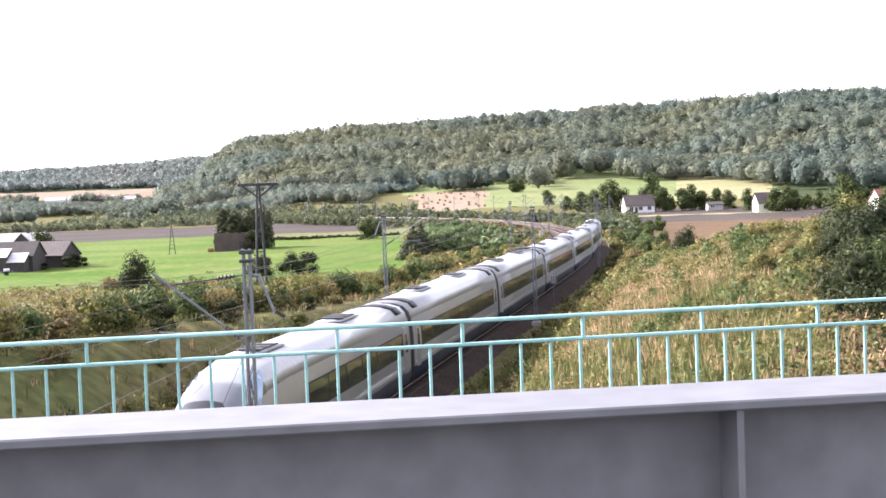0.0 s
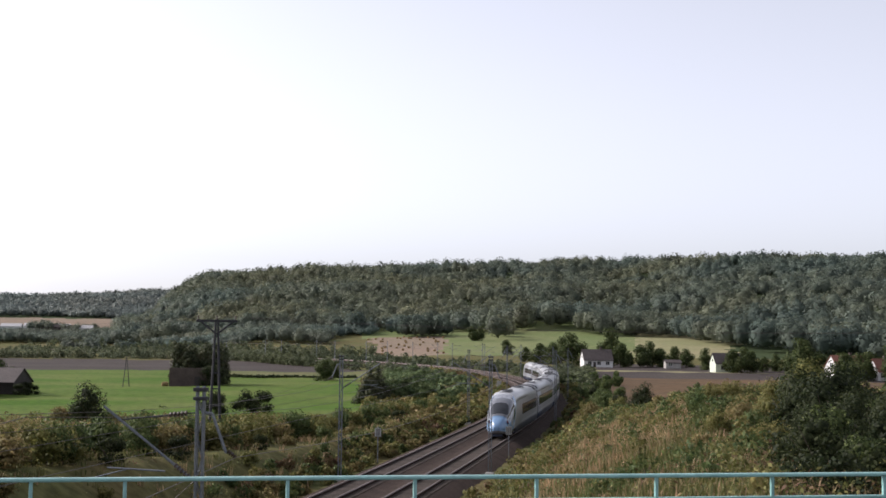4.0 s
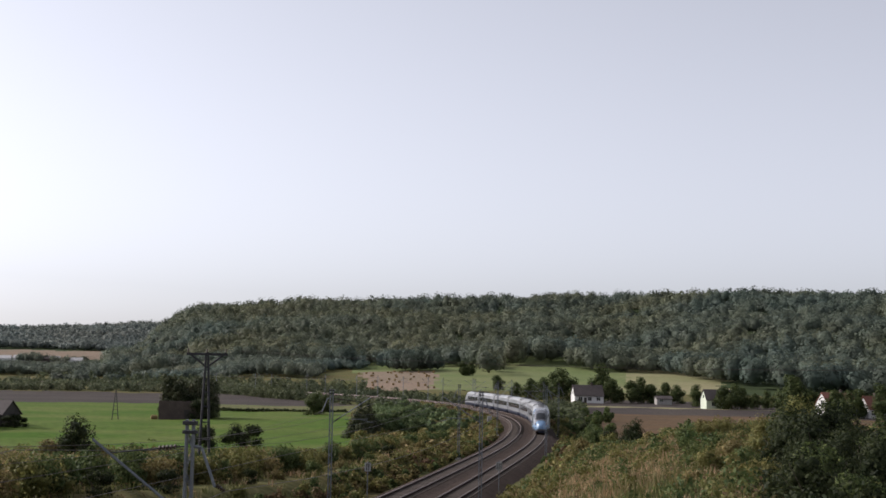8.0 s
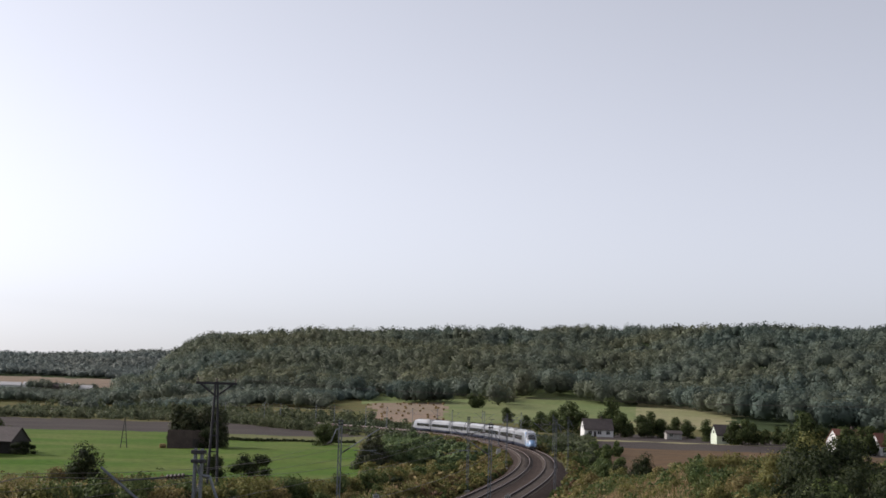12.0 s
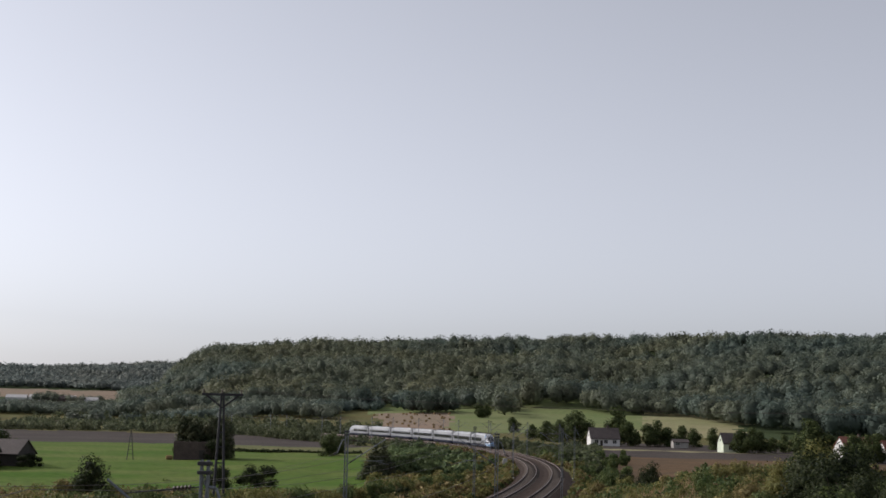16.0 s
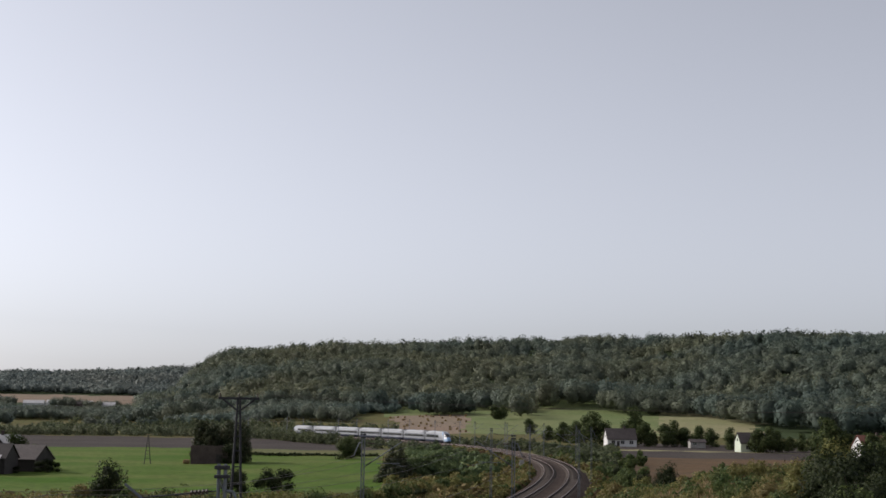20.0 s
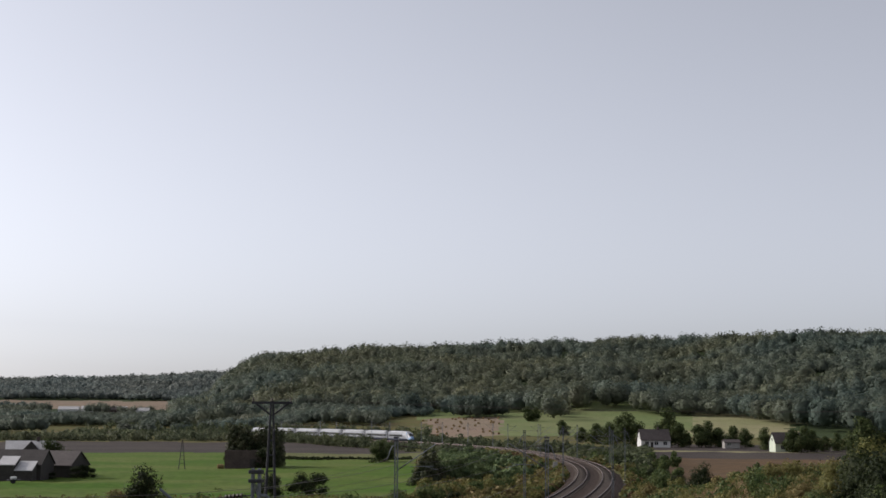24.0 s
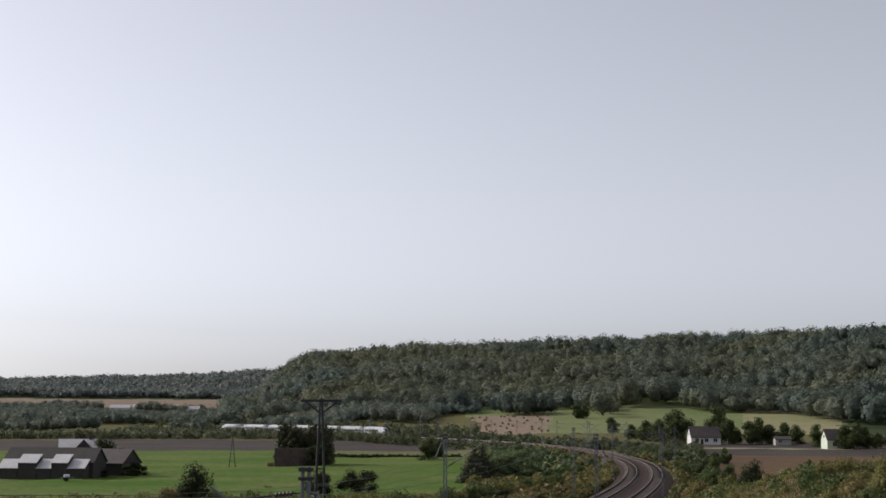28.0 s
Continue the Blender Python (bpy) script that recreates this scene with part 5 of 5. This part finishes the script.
def weeds(name, material, x, y, hgt, leaves, size, label):
    """Leafy weeds: small leaves in loose clumps that hug the ground."""
    n = len(x)
    z = height(x, y)
    X, Y, Z, H = (np.repeat(v, leaves) for v in (x, y, z, hgt))
    m = n * leaves
    f = rng.uniform(0, 1, m)
    c = np.column_stack([X + rng.normal(0, 0.30, m) * (1.1 - 0.6 * f), Y + rng.normal(0, 0.30, m) * (1.1 - 0.6 * f), Z + H * f])
    nrm = np.column_stack([rng.normal(0, 0.7, m), rng.normal(0, 0.7, m), np.ones(m)])
    sz = size * np.maximum(1, np.hypot(X, Y) / 60)
    vs, q = leaf_cards(c, nrm, 1.0)
    mid = np.repeat(c, 4, 0)
    vs = mid + (vs - mid) * np.repeat(sz, 4)[:, None]
    return tagged(part(name, quick(vs, q), material), label, "weeds", kind="stuff")


for nm, mt, cnt, a0, a1, d0, d1, patch, level, h0, h1, lab in (
        ("dry_grass", L_STRAW, 4200, 0.05, 0.22, 22, 125, 3.0, 0.05, 0.25, 0.6, "tall dry straw-coloured grass on the bank"),
        ("dry_grass", L_STRAW, 2600, 0.07, 0.17, 42, 90, 5.0, -0.2, 0.3, 0.62, "pale dry grass in a patch on the bank"),
        ("dry_grass", L_STRAW, 1300, 0.0, 0.24, 18, 46, 9.0, -0.1, 0.25, 0.55, "dry grass close to the bridge"),
        ("dry_grass", L_WEED, 3200, 0.0, 0.235, 18, 48, 12.0, -0.5, 0.25, 0.6, "green grass close to the bridge"),
        ("dry_grass", L_STRAW, 500, 0.2, 0.42, 18, 42, 6.0, -0.2, 0.3, 0.6, "dry straw-coloured grass below the dark bushes"),
        ("dry_grass", L_WEED, 6500, -0.02, 0.40, 20, 125, 8.0, -0.1, 0.3, 0.7, "tall green grass on the bank"),
        ("dry_grass", L_WEED, 7000, -0.44, 0.06, 30, 190, 21.0, -0.1, 0.25, 0.6, "green grass on the cutting slope"),
        ("dry_grass", L_STRAW, 5600, -0.44, 0.06, 26, 190, 31.0, -0.02, 0.3, 0.7, "dry straw-coloured grass on the cutting slope")):
    gx, gy = bank_spots(cnt, 0, d0, d1, a0, a1, patch, level)
    tufts(nm.replace("dry", "green") if mt is L_WEED else nm, mt, gx, gy, rng.uniform(h0, h1, len(gx)), 8, lab)
for nm, mt, cnt, a0, a1, d0, d1, patch, level, h0, h1, lab in (
        ("weeds", L_OLIVE, 2400, -0.02, 0.40, 20, 125, 41.0, -0.15, 0.3, 0.9, "olive-green leafy weeds on the bank"),
        ("weeds", L_GREEN, 4200, 0.06, 0.40, 20, 125, 44.0, -0.1, 0.3, 0.9, "green leafy weeds on the bank"),
        ("weeds", L_OLIVE, 900, 0.2, 0.42, 18, 44, 58.0, -0.3, 0.3, 0.7, "olive weeds in front of the dark bushes"),
        ("withered_weeds", L_RUST, 600, 0.2, 0.42, 18, 44, 57.0, -0.1, 0.3, 0.7, "withered brown weeds in front of the dark bushes"),
        # leaf colour holds the shade under the shrubs
        ("weeds", L_SHADED, 600, 0.21, 0.42, 18, 52, 43.0, -0.5, 0.3, 0.8, "dark green weeds under the shrubs"),
        ("weeds", L_OCHRE, 1000, -0.02, 0.40, 20, 125, 47.0, 0.0, 0.4, 1.0, "yellow-flowering weeds on the bank"),
        ("withered_weeds", L_RUST, 1800, -0.02, 0.40, 20, 125, 53.0, 0.05, 0.3, 0.8, "withered reddish weeds on the bank"),
        ("weeds", L_OLIVE, 3200, -0.05, 0.05, 130, 330, 62.0, -0.15, 0.3, 0.9, "olive-green weeds inside the railway curve"),
        ("weeds", L_OCHRE, 3200, -0.05, 0.05, 130, 330, 63.0, -0.1, 0.3, 0.9, "yellowing grass and weeds inside the railway curve"),
        ("weeds", L_OLIVE, 3600, -0.44, 0.06, 30, 200, 61.0, -0.15, 0.3, 0.9, "olive-green leafy weeds on the cutting slope"),
        ("weeds", L_OCHRE, 2000, -0.44, 0.06, 30, 200, 67.0, 0.0, 0.3, 0.9, "yellowing weeds on the cutting slope"),
        ("withered_weeds", L_RUST, 2600, -0.44, 0.06, 30, 200, 71.0, 0.0, 0.3, 0.8, "withered reddish weeds on the cutting slope")):
    gx, gy = bank_spots(cnt, 0, d0, d1, a0, a1, patch, level)
    weeds(nm, mt, gx, gy, rng.uniform(h0, h1, len(gx)), 12, 0.054, lab)


x, y, a, d = scatter(420, -0.168, -0.066, 414, 420)
weeds("field_edge_weeds", L_SHADED, x, y, rng.uniform(0.2, 0.7, len(x)), 10, 0.06, "dark rough grass along the edge between two fields")
x, y, a, d = scatter(260, -0.40, -0.2, 236, 240)
k = np.array([noise.noise((p / 14, 2.0, 0.5)) for p in x]) > 0.0
weeds("field_edge_weeds", L_GREEN, x[k], y[k], rng.uniform(0.15, 0.4, k.sum()), 10, 0.06, "low green weeds along a furrow in the field")


# ================= village, farm and poles =================
def put_house(h, a, d, rz):
    x, y = at_angle(a, d)
    return sit(h, x, y, rz)


put_house(gable_house("house", 10.6, 7.2, 2.9, 6.4, M_PLASTER, M_TILE, "white plastered cottage with dark tiled roof", (-3.2, 0.2, 3.4), -1.4), 0.1035, 522, 6)
put_house(gable_house("house", 9.0, 6.2, 3.2, 6.3, M_CREAM, M_TILE, "pale green plastered house with dark tiled roof", (-2, 2)), 0.1945, 486, 8)
put_house(gable_house("house", 10.0, 8.0, 3.2, 6.8, M_PLASTER, M_REDTILE, "white house with red tiled roof behind trees", (-3, 0, 3)), 0.279, 452, 14)
put_house(gable_house("house", 6.0, 5.2, 3.0, 6.3, M_PLASTER, M_REDTILE, "small white house with steep gable and red roof", (-1.5, 1.5)), 0.304, 436, 20)
put_house(gable_house("outbuilding", 5.5, 3.5, 2.2, 3.0, M_CONCRETE, M_TILE, "small grey outbuilding between garden trees", (-1.2,), None, False, False), 0.157, 520, 6)
# far farmsteads in the valley
for a, d, L, m1, m2 in ((-0.310, 1590, 22, M_PLASTER, M_SHEET), (-0.297, 1610, 12, M_PLASTER, M_SHEET), (-0.279, 1585, 10, M_BRICK, M_TILE), (-0.2726, 1600, 13, M_PLASTER, M_SHEET), (-0.257, 1560, 14, M_PLASTER, M_SHEET), (-0.0565, 1070, 9, M_CONCRETE, M_TILE)):
    h = put_house(gable_house("farmhouse", L, 9, 3.5, 6.5, m1, m2, "small distant farm building with pale roof", (), None, False, False), a, d, 4)


def mono_shed(x0, x1, z0, z1, depth, parent):
    """A lean-to with a pale sheet roof that slopes to the front (-y)."""
    b = part("lean_to", boxes(((x0, -depth, 0), (x1, 0, z0 - 0.1))), M_BARN, parent, "dark boarded lean-to")
    vs = [(x0 - 0.15, -depth - 0.2, z0), (x1 + 0.15, -depth - 0.2, z0), (x1 + 0.15, 0.0, z1), (x0 - 0.15, 0.0, z1)]
    vs += [(x, y, z + 0.08) for x, y, z in vs]
    bm = bmesh.new()
    bm.from_mesh(raw(vs, [(0, 1, 2, 3), (4, 5, 6, 7), (0, 1, 5, 4), (1, 2, 6, 5), (2, 3, 7, 6), (3, 0, 4, 7)]))
    bmesh.ops.recalc_face_normals(bm, faces=bm.faces)
    part("sheet_roof", bm, M_SHEET, b, "pale weathered sheet roof")
    for sx in (x0, x1):
        vs = [(sx, -depth, z0 - 0.1), (sx, 0, z0 - 0.1), (sx, 0, z1 - 0.02), (sx + 0.04, -depth, z0 - 0.1), (sx + 0.04, 0, z0 - 0.1), (sx + 0.04, 0, z1 - 0.02)]
        part("cheek", raw(vs, [(0, 1, 2), (3, 4, 5), (0, 1, 4, 3), (1, 2, 5, 4), (2, 0, 3, 5)]), M_BARN, b)


barn = gable_house("barn", 17.0, 10.0, 3.0, 5.5, M_BARN, M_BARN, "large dark barn with pale sheet-roofed lean-tos", (), None, False, False)
barn["category"] = "barn"
for x0, x1, lowr in ((-8.3, -4.7, True), (-4.6, -1.2, False), (-1.1, 1.5, True), (1.6, 4.6, False), (4.7, 7.8, True)):
    mono_shed(x0, x1, 2.0 if lowr else 3.0, 3.6 if lowr else 4.5, 3.6, bpy.data.objects[barn.name])
for o in barn.children:
    if o.name.startswith("lean_to"):
        o.location.y = -5.0
x, y = at_angle(-0.3565, 284)
sit(barn, x, y, 4)
second = gable_house("barn", 9.5, 8.0, 4.4, 6.8, M_BARN, M_SHEET, "barn with pale sheet roof and dark cross gable", (), None, True, False)
second["category"] = "barn"
bm = prism([(-2.1, 4.0), (2.1, 4.0), (2.1, 4.7), (0, 6.95), (-2.1, 4.7)], -5.0, 0)
part("cross_gable", bm, M_BARN, second, "dark boarded cross gable")
x, y = at_angle(-0.3365, 304)
sit(second, x, y, 19.5)
def ruined_shed():
    """A long brick shed without eaves, its wall tops broken, under a flat felted roof."""
    h = tagged(empty("brick_shed"), "old red-brown brick shed with broken wall tops under dark trees", "shed")
    for name, lo, hi in (("front_wall", (-4.35, -2.5), (4.35, -2.2)), ("back_wall", (-4.35, 2.2), (4.35, 2.5)), ("side_wall", (-4.35, -2.2), (-4.05, 2.2)), ("side_wall", (4.05, -2.2), (4.35, 2.2))):
        bm = boxes(((*lo, -0.5), (*hi, 4.1)))
        bmesh.ops.subdivide_edges(bm, edges=[e for e in bm.edges if abs(e.verts[0].co.z - e.verts[1].co.z) < 0.01 and e.calc_length() > 1], cuts=13)
        for v in bm.verts:
            if v.co.z > 4:
                v.co.z += 0.28 * noise.noise((v.co.x * 0.9, round(v.co.y), 3.0)) + 0.15 * noise.noise((v.co.x * 3.1, 0, 8.0))
        part(name, bm, M_BRICK, h, "weathered brick wall")
    part("roof", boxes(((-4.05, -2.2, 3.72), (4.05, 2.2, 3.86)), bevel=0.03), M_BARN, h, "dark felted flat roof")
    part("doorway", boxes(((1.6, -2.53, 0), (2.9, -2.46, 2.2)), bevel=0.02), M_BARN, h, "dark boarded doorway")
    return h


third = gable_house("barn", 8.5, 6.5, 2.5, 4.9, M_BARN, M_TILE, "dark boarded barn with brown tiled roof beside the sheds", (), None, False, False)
third["category"] = "barn"
x, y = at_angle(-0.3145, 291)
sit(third, x, y, -14)
shed = ruined_shed()
shed["category"] = "shed"
x, y = at_angle(-0.1845, 345)
sit(shed, x, y, 10.5)


def power_pole(top, spread, arm, label):
    """An A-frame pole with a braced cross-arm; origin at its foot."""
    p = tagged(empty("power_pole"), label, "power pole")
    for s in (-1, 1):
        bm = bmesh.new()
        tube(bm, (s * spread / 2, 0, -0.5), (s * 0.07, 0, top), 0.105, 0.07, n=10)
        part("leg", bm, M_DARKSTEEL, p, "dark pole leg")
    for f in (0.2, 0.34, 0.47, 0.59, 0.7, 0.8, 0.89):
        w = spread / 2 * (1 - f) + 0.07 * f
        part("rung", boxes(((-w, -0.05, top * f - 0.045), (w, 0.05, top * f + 0.045)), bevel=0.01), M_DARKSTEEL, p)
    if arm:
        c = part("cross_arm", boxes(((-arm / 2, -0.07, top - 0.19), (arm / 2, 0.07, top - 0.02)), bevel=0.01), M_DARKSTEEL, p, "steel cross-arm")
        for s in (-1, 1):
            part("brace", tubes(((s * arm * 0.42, 0, top - 0.1), (s * 0.12, 0, top - 0.9), 0.065)), M_DARKSTEEL, c)
        for x in (-arm / 2 + 0.12, 0.0, arm / 2 - 0.12):
            insulator("insulator", (x, 0, top - 0.03), (x, 0, top + 0.26), 0.075, 4, c)
    return p


x, y = at_angle(-0.1648, 97)
g = ground_z(x, y)
sit(power_pole(9.87 - g, 0.85, 2.75, "dark A-frame power pole with braced cross-arm"), x, y, 9)
ax, ay = x, y
x, y = at_angle(-0.228, 332)
sit(power_pole(6.6, 1.5, 0, "small distant A-frame pole in the green field"), x, y, 12)
for dx in (-1.2, 0.0, 1.2):
    cable("power_line", [(ax + dx, ay, 10.1), (ax + dx - 60, ay + 12, 9.0)], 0.006, "thin dark power line on the pole", 1.2)
    cable("power_line", [(ax + dx, ay, 10.1), (ax + dx + 80, ay - 16, 11.5)], 0.006, "thin dark power line on the pole", 1.4)


def farm_trailer():
    t = tagged(empty("farm_trailer"), "small farm trailer with white tank on the grass", "trailer")
    part("deck", boxes(((-1.2, -0.7, 0.55), (1.2, 0.7, 0.68)), bevel=0.02), M_DARKSTEEL, t)
    bm = bmesh.new()
    tube(bm, (-0.6, 0, 0.95), (0.4, 0, 0.95), 0.27, n=16)
    part("tank", bm, M_PLASTER, t, "white tank")
    part("drawbar", tubes(((1.2, 0, 0.6), (2.2, 0, 0.45), 0.05)), M_DARKSTEEL, t)
    for y in (-0.8, 0.8):
        bm = bmesh.new()
        tube(bm, (-0.2, y - 0.1, 0.38), (-0.2, y + 0.1, 0.38), 0.38, n=16)
        part("wheel", bm, M_RUBBER, t, "black wheel")
    return t


x, y = at_angle(-0.3476, 262)
sit(farm_trailer(), x, y, 25)


# ================= beside the line =================
M_SIGN = mat("white_sign_face", (0.32, 0.32, 0.31), 0.5, 0, 0.06, 0.3, 8)
M_BLACK = mat("black_sign_paint", (0.02, 0.02, 0.02), 0.5, 0, 0.1)


def line_sign(s, off, z, bars):
    sg = tagged(empty("line_sign"), "white trackside board with black bars on a post", "sign")
    part("post", tubes(((0, 0, -0.8), (0, 0, z + 0.45), 0.035)), M_GALV, sg)
    b = part("board", boxes(((-0.24, -0.06, z - 0.32), (0.24, -0.035, z + 0.32)), bevel=0.006), M_SIGN, sg, "white board")
    for k in range(bars):
        x = (k - (bars - 1) / 2) * 0.15
        part("bar", boxes(((x - 0.03, -0.068, z - 0.26), (x + 0.03, -0.06, z + 0.26))), M_BLACK, b, "black bar")
    x, y, a = on_line(s, off)
    sg.matrix_basis = pose(float(x), float(y), 0, 0, 0, -math.degrees(a) * 0.3)
    return sg


line_sign(95.0, 2.25, 1.5, 3)
line_sign(88.0, -7.0, 1.6, 2)


def cabinet(s, off):
    c = tagged(empty("relay_cabinet"), "white trackside relay cabinet on a concrete base", "cabinet")
    part("base", boxes(((-0.5, -0.35, -0.9), (0.5, 0.35, 0.05)), bevel=0.02), M_CONCRETE, c)
    b = part("body", boxes(((-0.42, -0.28, 0.05), (0.42, 0.28, 0.55)), bevel=0.02), M_SIGN, c)
    part("lid", boxes(((-0.47, -0.33, 0.55), (0.47, 0.33, 0.61)), bevel=0.02), M_SIGN, b)
    part("door", boxes(((-0.36, -0.295, 0.12), (0.36, -0.28, 0.5)), bevel=0.004), M_SIGN, b)
    x, y, a = on_line(s, off)
    c.matrix_basis = pose(float(x), float(y), 0, 0, 0, -math.degrees(a))


cabinet(262, -8.2)


# round bales on the stubble
def bale():
    b = tagged(empty("hay_bale"), "round straw bale lying on the stubble field", "hay bale", "hay bales")
    bm = bmesh.new()
    bmesh.ops.create_cone(bm, cap_ends=True, segments=16, radius1=0.6, radius2=0.6, depth=1.15, matrix=Matrix.Translation((0, 0, 0.56)) @ Matrix.Rotation(radians(90), 4, "Y"))
    es = [e for e in bm.edges if len(e.link_faces) == 2 and e.calc_face_angle(0) > 1]
    bmesh.ops.bevel(bm, geom=es, offset=0.1, segments=2, affect="EDGES")
    part("straw", bm, mat("bale_straw", (0.24, 0.17, 0.085), 0.95, 0, 0.3, 0.6, 9, 0.03), b)
    return b


first_bale = bale()
spots = [at_angle(rng.uniform(-0.062, -0.004), rng.uniform(735, 945)) for _ in range(46)]
for i, (x, y) in enumerate(spots):
    m = pose(x, y, ground_z(x, y) - 0.03, 0, 0, rng.uniform(0, 180))
    if i == 0:
        first_bale.matrix_basis = m
    else:
        copy_thing(first_bale, m)


x, y = at_angle(-0.2005, 343)
tagged(copy_thing(first_bale, pose(x, y, ground_z(x, y) - 0.03, 0, 0, 20) @ Matrix.Diagonal((1.3, 1.1, 0.9, 1))), "heap of brown straw on the grass beside the brick shed", "hay heap").name = "hay_heap"


# ================= sleepers, piece by piece =================
def sleeper_mesh():
    bm = bmesh.new()
    box(bm, (-1.25, -0.13, -0.30), (1.25, 0.13, -0.17), 0.025)
    return bm


SLEEPER = shared("sleeper", sleeper_mesh())
for tr, off in zip(tracks, (0.0, -4.0)):
    for i in range(290):
        x, y, a = on_line(22 + i * 0.6, off)
        o = part("sleeper", SLEEPER, M_SLEEPER, tr)
        o.matrix_basis = pose(float(x), float(y), 0.006 * math.sin(i * 7.3), 0, 0, -math.degrees(a) + 0.4 * math.sin(i * 3.1))
    vs, fs = [], []
    for i in range(420):
        x, y, a = on_line(22 + (290 + i) * 0.6, off)
        c, s_ = math.cos(a), math.sin(a)
        for u, v, z in ((-1.25, -0.13, -0.17), (1.25, -0.13, -0.17), (1.25, 0.13, -0.17), (-1.25, 0.13, -0.17), (-1.25, -0.13, -0.3), (1.25, -0.13, -0.3), (1.25, 0.13, -0.3), (-1.25, 0.13, -0.3)):
            vs.append((x + u * c + v * s_, y - u * s_ + v * c, z))
        b = 8 * i
        fs += [(b, b + 1, b + 2, b + 3), (b, b + 4, b + 5, b + 1), (b + 3, b + 2, b + 6, b + 7), (b, b + 3, b + 7, b + 4), (b + 1, b + 5, b + 6, b + 2)]
    tagged(part("sleepers_far", quick(vs, fs), M_SLEEPER, tr), kind="stuff")


def motions():
    ts = [i * 0.5 for i in range(57)]
    for i, car in enumerate(cars):
        walk(car, [(t, car_pose(i, t)) for t in ts])


motions()
